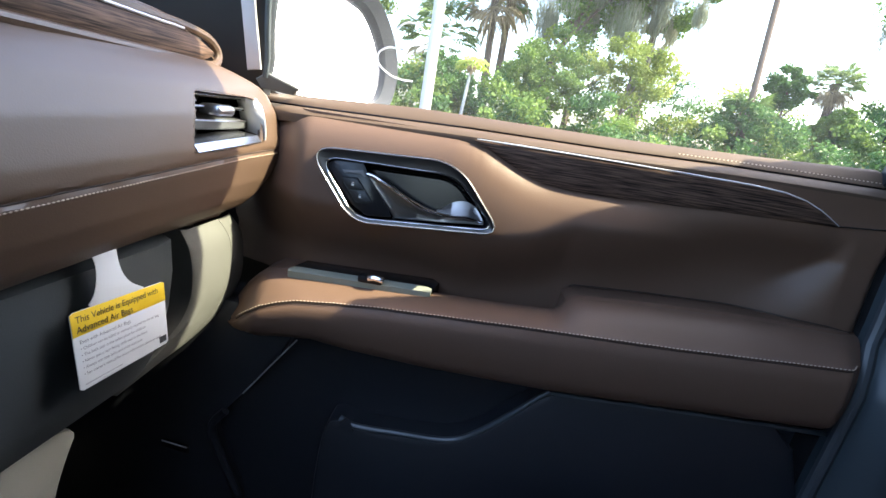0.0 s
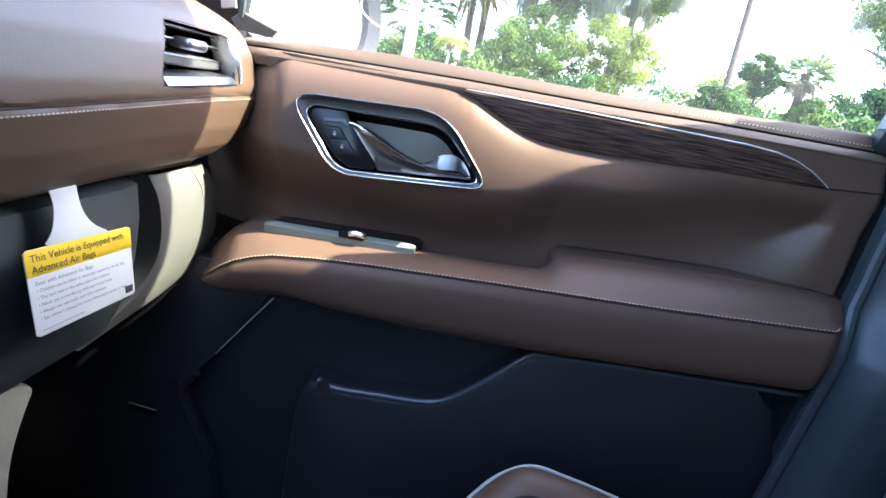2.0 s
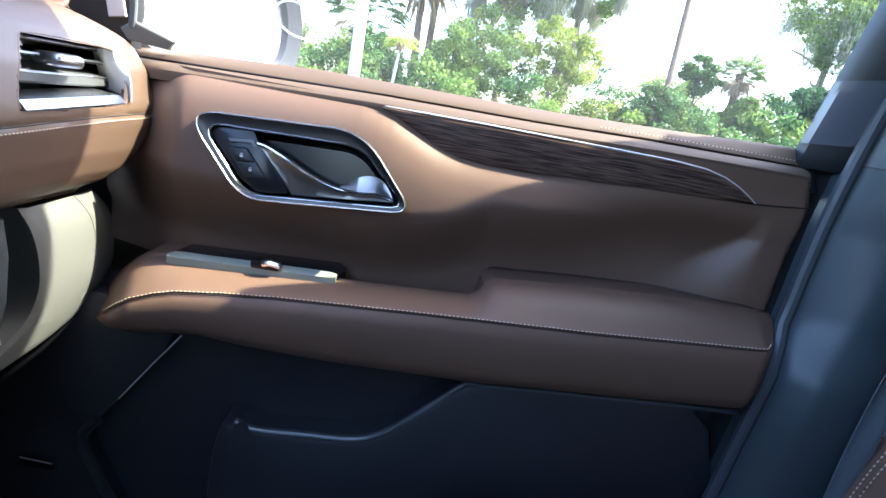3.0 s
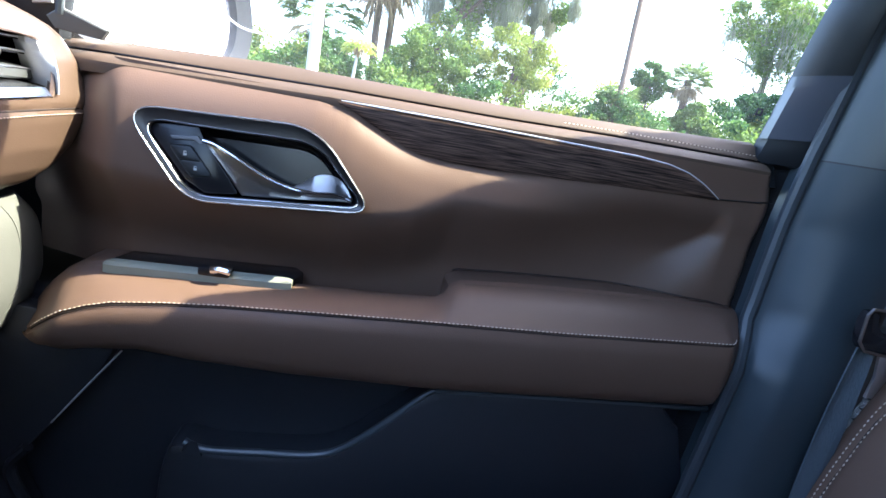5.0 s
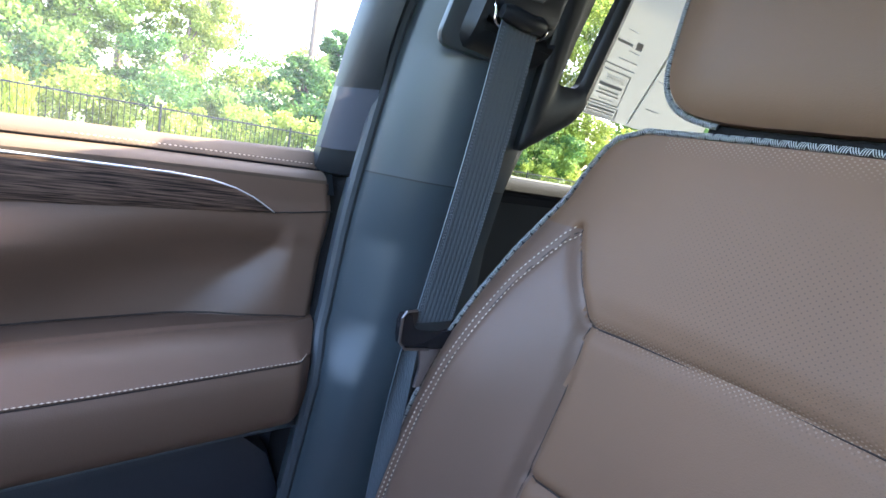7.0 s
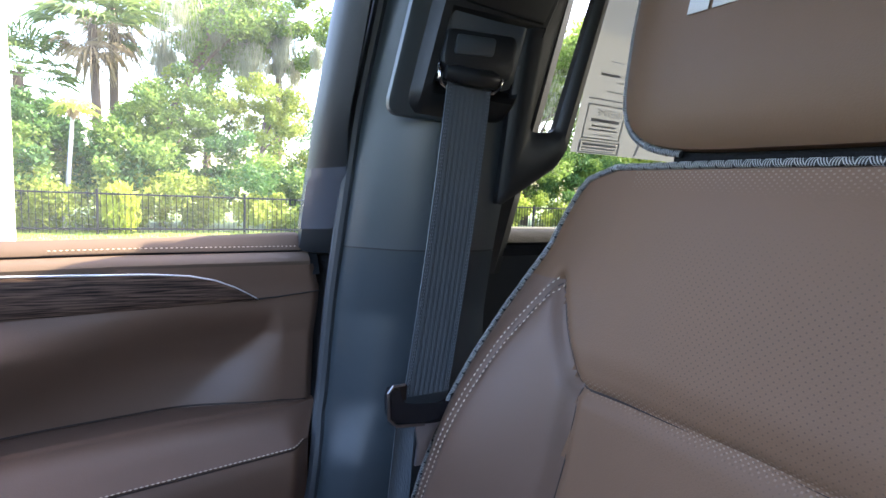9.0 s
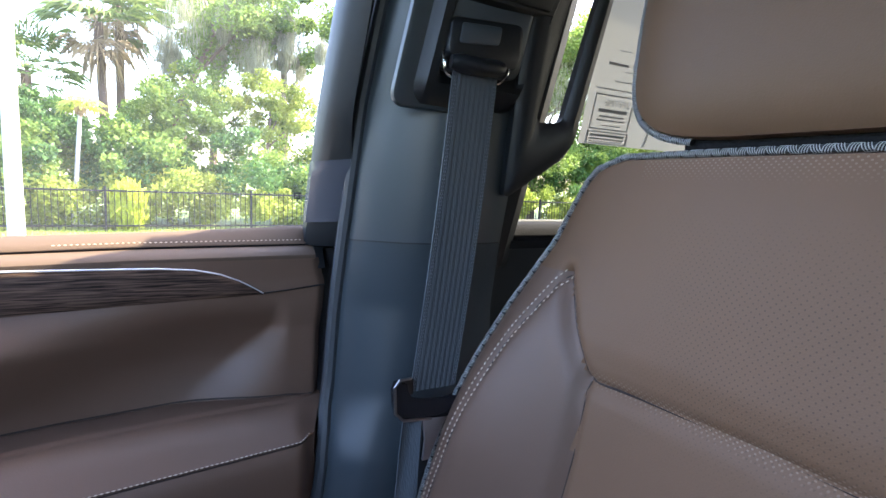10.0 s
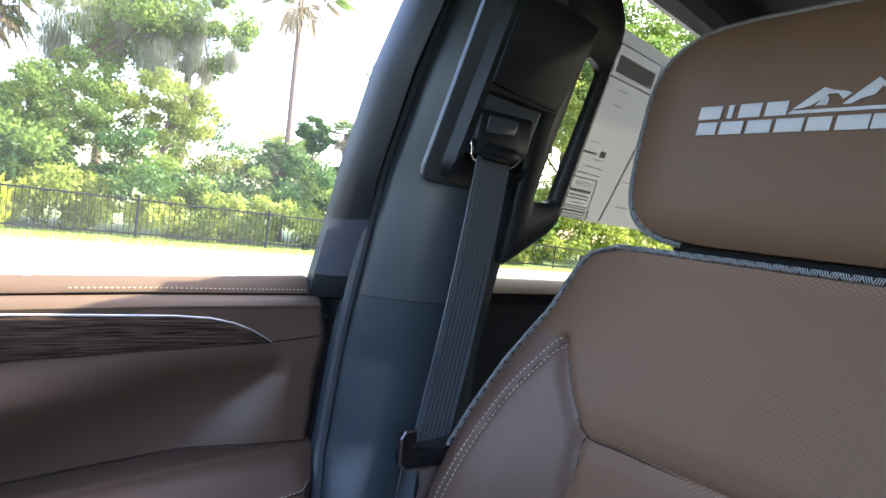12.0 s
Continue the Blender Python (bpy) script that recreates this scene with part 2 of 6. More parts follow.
M_LEAF_DARK = leaf_material("dark_green_leaves", (0.03, 0.075, 0.026), (0.095, 0.18, 0.045), 0.4)
M_BAMBOO = leaf_material("bright_bamboo_leaves", (0.26, 0.33, 0.03), (0.50, 0.55, 0.07), 0.5)
M_PALM = leaf_material("palm_fronds", (0.05, 0.1, 0.03), (0.16, 0.22, 0.07), 0.4)
M_DRY = leaf_material("dry_fronds", (0.16, 0.12, 0.07), (0.34, 0.27, 0.17), 0.3)
M_MOSS = leaf_material("hanging_moss", (0.15, 0.155, 0.10), (0.30, 0.31, 0.21), 0.4)


# ---------------- mesh helpers ----------------
BASE = {}


def thing(name, at, label, category, group="", kind=""):
    ob = new(name)
    ob.empty_display_size = 0.05
    ob.location = at
    BASE[ob.name] = Vector(at)
    return tagged(ob, label, category, group, kind)


def part(name, bm, mat, parent=None, label="", sharp=35):
    """Links a bmesh, given in world metres, as one mesh object under a thing or a part."""
    base = BASE[parent.name] if parent else Vector()
    bmesh.ops.translate(bm, verts=bm.verts, vec=-base)
    bmesh.ops.recalc_face_normals(bm, faces=bm.faces)
    lim = radians(sharp)
    for f in bm.faces:
        f.smooth = True
    for e in bm.edges:
        if len(e.link_faces) == 2 and e.calc_face_angle(0) > lim:
            e.smooth = False
    me = bpy.data.meshes.new(name)
    bm.to_mesh(me)
    bm.free()
    me.materials.append(mat)
    ob = new(name, me)
    if parent:
        ob.parent = parent
        BASE[ob.name] = base
    if label:
        ob["label"] = label
    return ob


def sm(a, b, x):
    t = min(1.0, max(0.0, (x - a) / (b - a)))
    return t * t * (3 - 2 * t)


def table(*pairs):
    xs, ys = [p[0] for p in pairs], [p[1] for p in pairs]
    return lambda x: float(np.interp(x, xs, ys))


def curve_through(pts, n=8, closed=False):
    """Points of a smooth curve through pts."""
    pts = [Vector(p) for p in pts]
    out, m = [], len(pts)
    for i in range(m if closed else m - 1):
        p = [pts[(i + k) % m] if closed else pts[min(m - 1, max(0, i + k))] for k in (-1, 0, 1, 2)]
        for j in range(n):
            t = j / n
            out.append(0.5 * (2 * p[1] + (p[2] - p[0]) * t + (2 * p[0] - 5 * p[1] + 4 * p[2] - p[3]) * t * t
                              + (3 * p[1] - p[0] - 3 * p[2] + p[3]) * t * t * t))
    if not closed:
        out.append(pts[-1])
    return out


def chaikin(pts, k=2, closed=True):
    pts = [Vector(p) for p in pts]
    for _ in range(k):
        q = []
        m = len(pts)
        for i in range(m if closed else m - 1):
            a, b = pts[i], pts[(i + 1) % m]
            q += [a.lerp(b, 0.25), a.lerp(b, 0.75)]
        if not closed:
            q = [pts[0]] + q + [pts[-1]]
        pts = q
    return pts


def loft(rings, around=False, along=False, caps=False, bm=None):
    bm = bm or bmesh.new()
    vs = [[bm.verts.new(p) for p in r] for r in rings]
    n, m = len(vs), len(vs[0])
    for i in range(n if along else n - 1):
        for j in range(m if around else m - 1):
            bm.faces.new((vs[i][j], vs[i][(j + 1) % m], vs[(i + 1) % n][(j + 1) % m], vs[(i + 1) % n][j]))
    if caps:
        bm.faces.new(vs[0])
        bm.faces.new(vs[-1])
    return bm


def tube(path, r, n=8, closed=False, flat=1.0, bm=None):
    """A round bar along path. r: a radius, or one for each point."""
    path = [Vector(p) for p in path]
    m = len(path)
    rings, up = [], None
    for i, p in enumerate(path):
        a = path[(i - 1) % m] if closed or i else p
        b = path[(i + 1) % m] if closed or i < m - 1 else p
        d = (b - a).normalized()
        if up is None:
            up = Vector((0, 0, 1)) if abs(d.z) < 0.9 else Vector((1, 0, 0))
        s = d.cross(up).normalized()
        up = s.cross(d).normalized()
        rad = r[i] if isinstance(r, (list, tuple)) else r
        rings.append([p + s * rad * math.cos(2 * math.pi * k / n) + up * rad * flat * math.sin(2 * math.pi * k / n) for k in range(n)])
    return loft(rings, True, closed, not closed, bm)


def plate(outline, back, bevel=0.002, fn=None):
    """A bevelled plate. outline: points of its face, seen surface; back: the vector from the face to its back."""
    face = [Vector(p) for p in outline]
    back = Vector(back)
    c = sum(face, Vector()) / len(face)
    n = back.normalized()
    m = len(face)
    inner = []
    for i, p in enumerate(face):
        t = (face[(i + 1) % m] - face[i - 1]).normalized()
        s = n.cross(t)
        if s.dot(c - p) < 0:
            s = -s
        inner.append(p + s * bevel)
    mid = [p + n * bevel for p in face]
    bm = loft([[p + back for p in face], mid, [p + n * bevel * 0.3 + (q - p) * 0.3 for p, q in zip(face, inner)], inner], True)
    vs = list(bm.verts)
    bm.faces.new(vs[-m:])
    bm.faces.new(vs[:m])
    return bm


def block(lo, hi, bevel=0.0, seg=2):
    bm = bmesh.new()
    bmesh.ops.create_cube(bm, size=1)
    lo, hi = Vector(lo), Vector(hi)
    for v in bm.verts:
        v.co = Vector(((lo[k] + hi[k]) / 2 + v.co[k] * (hi[k] - lo[k]) for k in range(3)))
    if bevel:
        bmesh.ops.bevel(bm, geom=bm.edges, offset=bevel, segments=seg, profile=0.5, affect="EDGES")
    return bm


def stitches(path, pitch=0.0055, length=0.0038, r=0.00055, lift=(0, 0, 0)):
    """A row of separate thread stitches along path."""
    path = [Vector(p) for p in path]
    bm = bmesh.new()
    seg = [(b - a).length for a, b in zip(path, path[1:])]
    total = sum(seg)
    k, run = 0, 0.0
    lift = Vector(lift)
    s = 0.0
    while s < total - length:
        while run + seg[k] < s:
            run += seg[k]
            k += 1
        d = (path[k + 1] - path[k]).normalized()
        a = path[k] + d * (s - run) + lift
        b = a + d * length
        u = d.cross(Vector((0.3, 1, 0.2))).normalized()
        w = d.cross(u)
        mid = (a + b) / 2
        ring = [bm.verts.new(mid + (u * math.cos(q) + w * math.sin(q)) * r) for q in (0, math.pi / 2, math.pi, 1.5 * math.pi)]
        va, vb = bm.verts.new(a), bm.verts.new(b)
        for j in range(4):
            bm.faces.new((va, ring[j], ring[(j + 1) % 4]))
            bm.faces.new((vb, ring[(j + 1) % 4], ring[j]))
        s += pitch
    return bm


def round_corners(corners, d=0.0, n=7):
    """A closed outline with filleted corners (x, y, radius), moved inwards by d."""
    m = len(corners)
    pts = [Vector(c[:2]) for c in corners]
    area = sum(a.x * b.y - b.x * a.y for a, b in zip(pts, pts[1:] + pts[:1]))
    sg = 1 if area > 0 else -1
    lines = []
    for i in range(m):
        a, b = pts[i], pts[(i + 1) % m]
        t = (b - a).normalized()
        nn = Vector((-t.y, t.x)) * sg
        lines.append((a + nn * d, t))
    out = []
    for i in range(m):
        (p, s), (r, t) = lines[i - 1], lines[i]
        k = (r - p).cross(t) / s.cross(t)
        c = p + s * k
        ang = s.angle(t)
        rad = max(0.0012, corners[i][2] - d * (1 if sg * s.cross(t) > 0 else -1))
        tl = rad * math.tan(ang / 2)
        a, b = c - s * tl, c + t * tl
        for j in range(n + 1):
            u = j / n
            out.append(tuple((a * (1 - u) ** 2 + c * 2 * u * (1 - u) * 0.93 + b * u * u + (a + b) * 0.5 * 2 * u * (1 - u) * 0.07)))
    return out


def inside(p, poly):
    x, y = p
    c = False
    for (x1, y1), (x2, y2) in zip(poly, poly[1:] + poly[:1]):
        if (y1 > y) != (y2 > y) and x < (x2 - x1) * (y - y1) / (y2 - y1) + x1:
            c = not c
    return c


def letters(text, size, origin, right, up, mat, name, parent, out):
    """Words in the built-in font as a thin mesh, laid on a plane."""
    cu = bpy.data.curves.new(name, "FONT")
    cu.body, cu.size, cu.extrude = text, size, 0.0
    ob = bpy.data.objects.new(name, cu)
    scene.collection.objects.link(ob)
    dg = bpy.context.evaluated_depsgraph_get()
    me = bpy.data.meshes.new_from_object(ob.evaluated_get(dg))
    bpy.data.objects.remove(ob)
    bm = bmesh.new()
    bm.from_mesh(me)
    r, u, o, n = Vector(right), Vector(up), Vector(origin), Vector(out)
    for v in bm.verts:
        v.co = o + r * v.co.x + u * v.co.y + n
    return part(name, bm, mat, parent)


# ---------------- ground ----------------
def sheet(x0, x1, y0, y1, z, nx=1, ny=1):
    return loft([[(x0 + (x1 - x0) * i / nx, y0 + (y1 - y0) * j / ny, z) for j in range(ny + 1)] for i in range(nx + 1)])


ground = tagged(part("ground", sheet(-300, 300, -300, 300, 0.0, 20, 20), M_GRASS), "rough sunlit grass around a car park", "ground", kind="structure")
tagged(part("car_park", block((-40, -30, -0.2), (45, 12.9, 0.02)), M_ASPHALT), "sun-bleached grey asphalt car park", "car park", kind="structure")
for k in range(7):
    x = -5.0 + 2.75 * k
    tagged(part("parking_line", block((x, 8.0, 0.0), (x + 0.1, 12.6, 0.024)), M_LINE), "worn white parking line on the asphalt", "road marking", kind="structure")


# ---------------- car shell ----------------
car = thing("car_body", (0.6, 0.0, 0.3), "white large SUV with a dark carpeted cabin", "car")
part("floor_pan", block((-0.9, -0.74, 0.50), (2.7, 0.74, 0.56), 0.01), M_CARPET, car, "black carpeted floor")
part("firewall", block((-0.95, -0.74, 0.5), (-0.85, 0.74, 1.36), 0.02), M_BLACK, car)
part("engine_hood", block((-2.1, -0.8, 0.55), (-0.9, 0.8, 1.22), 0.08, 3), M_PAINT, car, "white painted hood")
def roof_sheet(lift, grow):
    bm = bmesh.new()
    nx, ny = 24, 24
    g = []
    for i in range(nx + 1):
        x = 0.05 + 2.68 * i / nx
        row = []
        for k in range(ny + 1):
            y = (-1 + 2 * k / ny) * 0.585 * grow
            z = 1.795 + 0.045 * math.sqrt(max(0.0, 1 - (y / (0.586 * grow)) ** 2)) + 0.015 * math.sin(math.pi * i / nx) + lift
            row.append(bm.verts.new((x, y, z)))
        g.append(row)
    for i in range(nx):
        for k in range(ny):
            bm.faces.new((g[i][k], g[i][k + 1], g[i + 1][k + 1], g[i + 1][k]))
    return bm


part("headliner", roof_sheet(0.0, 1.0), M_HEADLINER, car, "dark fabric headliner")
part("roof_skin", roof_sheet(0.04, 1.0), M_PAINT, car, "white painted roof")
for side in (-1, 1):
    part("roof_rail", tube([(0.04, 0.552 * side, 1.787), (0.6, 0.558 * side, 1.80), (0.95, 0.568 * side, 1.80), (1.6, 0.58 * side, 1.80), (2.7, 0.56 * side, 1.785)], 0.032, 10), M_HEADLINER, car)
    part("windscreen_pillar", tube([(-0.72, 0.68 * side, 1.27), (-0.40, 0.65 * side, 1.50), (0.04, 0.57 * side, 1.785)], [0.05, 0.042, 0.036], 10), M_BLACK, car)
part("rear_wall", block((2.66, -0.70, 0.5), (2.74, 0.70, 1.30), 0.02), M_BLACK, car)
for y in (-0.62, 0.62):
    part("rear_pillar", tube([(2.55, y, 1.25), (2.66, y * 0.92, 1.79)], 0.06, 10), M_BLACK, car)
part("header", block((0.0, -0.56, 1.782), (0.09, 0.56, 1.83), 0.01), M_HEADLINER, car)
part("sill", block((-0.5, 0.60, 0.5), (2.2, 0.76, 0.66), 0.02), M_BLACK, car)
part("left_side", block((-0.8, -0.78, 0.4), (2.7, -0.70, 1.28), 0.02), M_BLACK, car, "black inner side trim")
# Unseen wall across the driver's window, added to keep side light out.
part("left_light_wall", loft([[(x, -0.74, 1.26), (x, -0.74 + 0.08 * (h - 1.26), (1.26 + h) / 2), (x, -0.74 + 0.26 * (h - 1.26), h)] for x, h in ((0.02, 1.785), (0.4, 1.80), (0.85, 1.80))]), M_BLACK, car, "unseen dark wall added to block side light")
left_pane = part("left_front_window", loft([[(x, -0.722 + 0.27 * (z - 1.30), z) for z in (1.27, 1.5, 1.78)] for x in (-0.40, -0.2, 0.015)]), M_GLASS, car, "clear front side window")
left_pane.visible_shadow = False
part("left_centre_pillar", tube([(0.62, -0.70, 1.2), (0.70, -0.58, 1.80)], 0.05, 10), M_PILLAR, car)
part("kick_panel", block((-0.75, 0.662, 0.55), (-0.33, 0.74, 1.25), 0.02), M_CARPET, car)
part("right_rear_side", block((0.70, 0.70, 0.4), (2.7, 0.80, 1.30), 0.02), M_PAINT, car)
glass = part("windscreen", loft([[(-0.86, -0.66, 1.33), (-0.90, 0, 1.335), (-0.86, 0.66, 1.33)], [(0.03, -0.55, 1.785), (0.0, 0, 1.82), (0.03, 0.55, 1.785)]]), M_GLASS, car)
glass.visible_shadow = False
# Unseen panes, tinted dark to cut the light from left and rear.
part("left_rear_window", loft([[(x, -0.72 + 0.27 * (z - 1.30), z) for z in (1.27, 1.5, 1.79)] for x in (0.85, 1.6, 2.6)]), M_TINTED, car, "tinted rear side window")
part("tailgate_window", loft([[(2.69, y, 1.28), (2.66, y * 0.95, 1.82)] for y in (-0.66, 0.0, 0.66)]), M_TINTED, car, "tinted tailgate window")

# ---------------- passenger door ----------------
door = thing("front_door", (0.15, 0.68, 0.6), "closed car door trimmed in brown leather with dark wood and chrome", "car door")

belt_z = table((-0.3, 1.2955), (-0.17, 1.298), (0.07, 1.304), (0.23, 1.305), (0.36, 1.308), (0.53, 1.309))
top_z = table((-0.3, 1.303), (-0.2, 1.307), (0.0, 1.317), (0.24, 1.318), (0.39, 1.322), (0.53, 1.328))
wood_top = table((0.07, 1.2925), (0.18, 1.2925), (0.29, 1.2915), (0.38, 1.2905), (0.413, 1.288), (0.435, 1.283), (0.453, 1.2755), (0.465, 1.2685), (0.475, 1.262))
wood_low = table((0.07, 1.2915), (0.09, 1.285), (0.106, 1.277), (0.125, 1.268), (0.145, 1.2595), (0.16, 1.2555), (0.185, 1.2535), (0.244, 1.2532), (0.361, 1.258), (0.475, 1.262))


def front_bow(x, k=6.0, start=-0.12, slope=0.8):
    """How far the door's front end swings outwards: a curve that runs on straight."""
    d = max(0.0, start - x)
    e = slope / (2 * k)
    return k * d * d if d < e else k * e * e + slope * (d - e)


def panel_y(x, z):
    """How far out the leather panel lies: it swells inwards round the handle, then hollows out above the armrest."""
    upper = sum(1.2925 if x + k < 0.078 else wood_low(x + k) for k in (-0.02, -0.01, 0.0, 0.01, 0.02)) / 5
    crest = float(np.interp(x, [-0.3, -0.1, 0.1, 0.16, 0.2, 0.3, 0.45], [1.222, 1.200, 1.189, 1.202, 1.219, 1.224, 1.226]))
    t = max(0.0, upper - max(z, crest))
    front = 0.6770 - 0.0240 * (1 - math.exp(-t / 0.019)) - 0.05 * max(0.0, t - 0.03)
    if z < crest:
        u = min(1.0, (crest - z) / 0.085)
        front += (0.700 - front) * (u * u * (3 - 2 * u)) ** 0.8
    v = min(1.0, max(0.0, (1.275 - z) / 0.15))
    facet = sm(0.502, min(0.486, 0.412 + 1.3 * (z - 1.166)), x)
    scoop = 0.672 - 0.003 * math.sin(math.pi * min(1, v * 3)) + 0.030 * sm(1.262, 1.185, z) * (1 - 0.2 * sm(1.18, 1.14, z)) * facet
    w = sm(0.42, 0.24, x)
    return front * w + scoop * (1 - w) + front_bow(x, 19.0, -0.112, 0.45 + 0.3 * sm(1.14, 1.2, z))


BEZEL = [(-0.1125, 1.2590, 0.017), (0.0610, 1.2672, 0.062), (0.1225, 1.1945, 0.012), (-0.0490, 1.1812, 0.040)]
INNER = [(-0.0960, 1.2490, 0.012), (0.0612, 1.2518, 0.050), (0.1140, 1.1985, 0.009), (-0.0455, 1.1862, 0.034)]
bez_out = round_corners(BEZEL)


def bezel_at(d):
    return round_corners(BEZEL, d)


xs = [-0.332 + 0.004 * i for i in range(221)]
end_x = table((1.13, 0.534), (1.216, 0.536), (1.271, 0.541), (1.297, 0.534))
zs = [1.2965 - 0.004 * j for j in range(54)]
hole = bezel_at(0.004)
bm = bmesh.new()
gv = [[bm.verts.new((x if x < 0.5 else 0.5 + (x - 0.5) * (end_x(z) - 0.5) / 0.048, panel_y(x, z) + 0.006 * sm(0.538, 0.549, x), z)) for z in zs] for x in xs]
for i in range(len(xs) - 1):
    for j in range(len(zs) - 1):
        if not inside((xs[i] + 0.002, zs[j] - 0.002), hole):
            bm.faces.new((gv[i][j], gv[i][j + 1], gv[i + 1][j + 1], gv[i + 1][j]))
for v in [v for v in bm.verts if not v.link_faces]:
    bm.verts.remove(v)
part("upper_panel", bm, M_LEATHER, door, "smooth brown leather panel with a scooped hollow")

# padded sill along the window, and the recessed band under it
rings, band = [], []
for i in range(84):
    x = -0.30 + 0.83 * i / 83
    zb, zt, o = belt_z(x), top_z(x), front_bow(x)
    e = 0.004 * sm(0.522, 0.53, x)
    rings.append([(x, y + o, z - e) for y, z in ((0.735, zt - 0.03), (0.718, zt - 0.010), (0.713, zt - 0.001), (0.707, zt + 0.0005), (0.701, zt - 0.0025), (0.695, zb + 0.0065),
                                             (0.6915, zb + 0.0035), (0.6900, zb + 0.0012), (0.6912, zb - 0.0006), (0.695, zb - 0.0016))])
    band.append([(x, y + o, z) for y, z in ((0.6960, zb + 0.0008), (0.6900, zb - 0.0010), (0.6840, zb - 0.0026), (0.6775, zb - 0.0055), (0.6740, zb - 0.0090), (0.6735, zb - 0.0125), (0.6745, zb - 0.019))])
part("sill_pad", loft(rings), M_SILL, door, "brown leather sill pad with a stitched seam")
part("sill_band", loft(band), M_SILL, door)
part("sill_seam", tube([(x, 0.6912 + front_bow(x), belt_z(x) + 0.0001) for x in xs if x < 0.53], 0.0013, 6), M_GLOSS, door)
part("sill_stitching", stitches([(x, 0.6912, belt_z(x) + 0.0050) for x in [0.30 + 0.0057 * k for k in range(40)]], 0.0044, 0.0032, 0.0006, (0, -0.001, 0.0004)), M_THREAD, door, "tan twin stitching")
part("sill_end", plate([(0.531, y, z) for y, z in ((0.735, 1.30), (0.707, 1.327), (0.698, 1.325), (0.690, 1.312), (0.674, 1.285), (0.735, 1.28))], (0.01, 0, 0), 0.001), M_BLACK, door)

# wood insert with its chrome strip
rings = []
for i in range(90):
    x = 0.074 + 0.401 * i / 89
    a, b = wood_top(x), wood_low(x)
    yw = 0.6765 - 0.0065 * sm(0.25, 0.45, x)
    f = lambda z, d: (x, yw - d, z)
    rings.append([(x, yw + 0.004, a), f(a, 0.0025), f(a - (a - b) * 0.12, 0.004), f(a - (a - b) * 0.35, 0.0046), f(a - (a - b) * 0.65, 0.0046),
                  f(a - (a - b) * 0.88, 0.0038), f(b, 0.002), (x, yw + 0.006, b - 0.001)])
part("wood_insert", loft(rings), M_WOOD, door, "dark open-pore wood insert")
cp = [(x, 0.6765 - 0.0065 * sm(0.25, 0.45, x) - 0.0045, wood_top(x) + 0.0012) for x in [0.076 + 0.399 * i / 70 for i in range(71)]]
part("chrome_strip", tube(cp, [0.0004 + 0.0006 * min(1, i / 6, (74 - i) / 30) for i in range(71)], 8), M_STRIP, door, "thin chrome strip")
part("rear_seam", tube([(0.474, 0.6685, 1.2625), (0.50, 0.6680, 1.2645), (0.540, 0.6705, 1.2680)], 0.0007, 6), M_BLACK, door)


# door handle in its chrome frame
def on_panel(poly, d, k=0.0):
    return [(x, 0.6500 + 0.10 * (z - 1.225) - d + k * (x - 0.0), z) for x, z in poly]


def inner_at(d):
    return round_corners(INNER, d)


ring = part("handle_frame", loft([on_panel(bez_out, -0.004), on_panel(bez_out, 0.003), on_panel(bezel_at(0.0020), 0.0046), on_panel([((a[0] + b[0]) / 2, (a[1] + b[1]) / 2) for a, b in zip(bez_out, inner_at(0))], 0.0036),
                                  on_panel(inner_at(-0.0008), 0.0032), on_panel(inner_at(0.0012), 0.0)], True), M_BRONZE, door, "smoked metal handle frame edged in chrome")
part("outer_rim", tube(on_panel(bezel_at(0.0010), 0.0042), 0.0009, 8, True), M_BRIGHT, ring, "bright chrome rim")
part("inner_rim", tube(on_panel(inner_at(0.0), 0.0026), 0.0008, 8, True), M_CHROME, ring, "bright chrome rim")
cup = [on_panel(inner_at(0.0004), 0.001), on_panel(inner_at(0.0018), -0.006), on_panel(inner_at(0.005), -0.020), on_panel(inner_at(0.011), -0.030)]
bm = loft(cup, True)
bm.faces.new(list(bm.verts)[-len(bez_out):])
part("handle_recess", bm, M_GLOSS, door, "glossy black handle recess")
sw = [(-0.0905, 1.2440), (-0.0870, 1.2462), (-0.045, 1.2495), (-0.0395, 1.2400), (-0.003, 1.1930), (-0.034, 1.1900), (-0.052, 1.2000)]
part("lock_plate", plate(on_panel(round_corners([(*q, 0.003) for q in sw], 0, 4), -0.0012), (0, 0.02, 0), 0.0012), M_GLOSS, door, "gloss black lock plate")
part("plate_clip", plate(on_panel([(-0.0675, 1.2375), (-0.0440, 1.2402), (-0.0390, 1.2345), (-0.0415, 1.2340), (-0.0462, 1.2368), (-0.0650, 1.2340)], 0.0004), (0, 0.003, 0), 0.0006), M_BRONZE, door, "satin metal edge above the lock buttons")
part("button_frame", tube(on_panel(round_corners([(-0.0690, 1.2295, 0.003), (-0.0490, 1.2308, 0.004), (-0.0278, 1.2056, 0.003), (-0.0475, 1.2034, 0.004)], 0, 4), -0.0010), 0.0006, 6, True), M_BLACK, door)
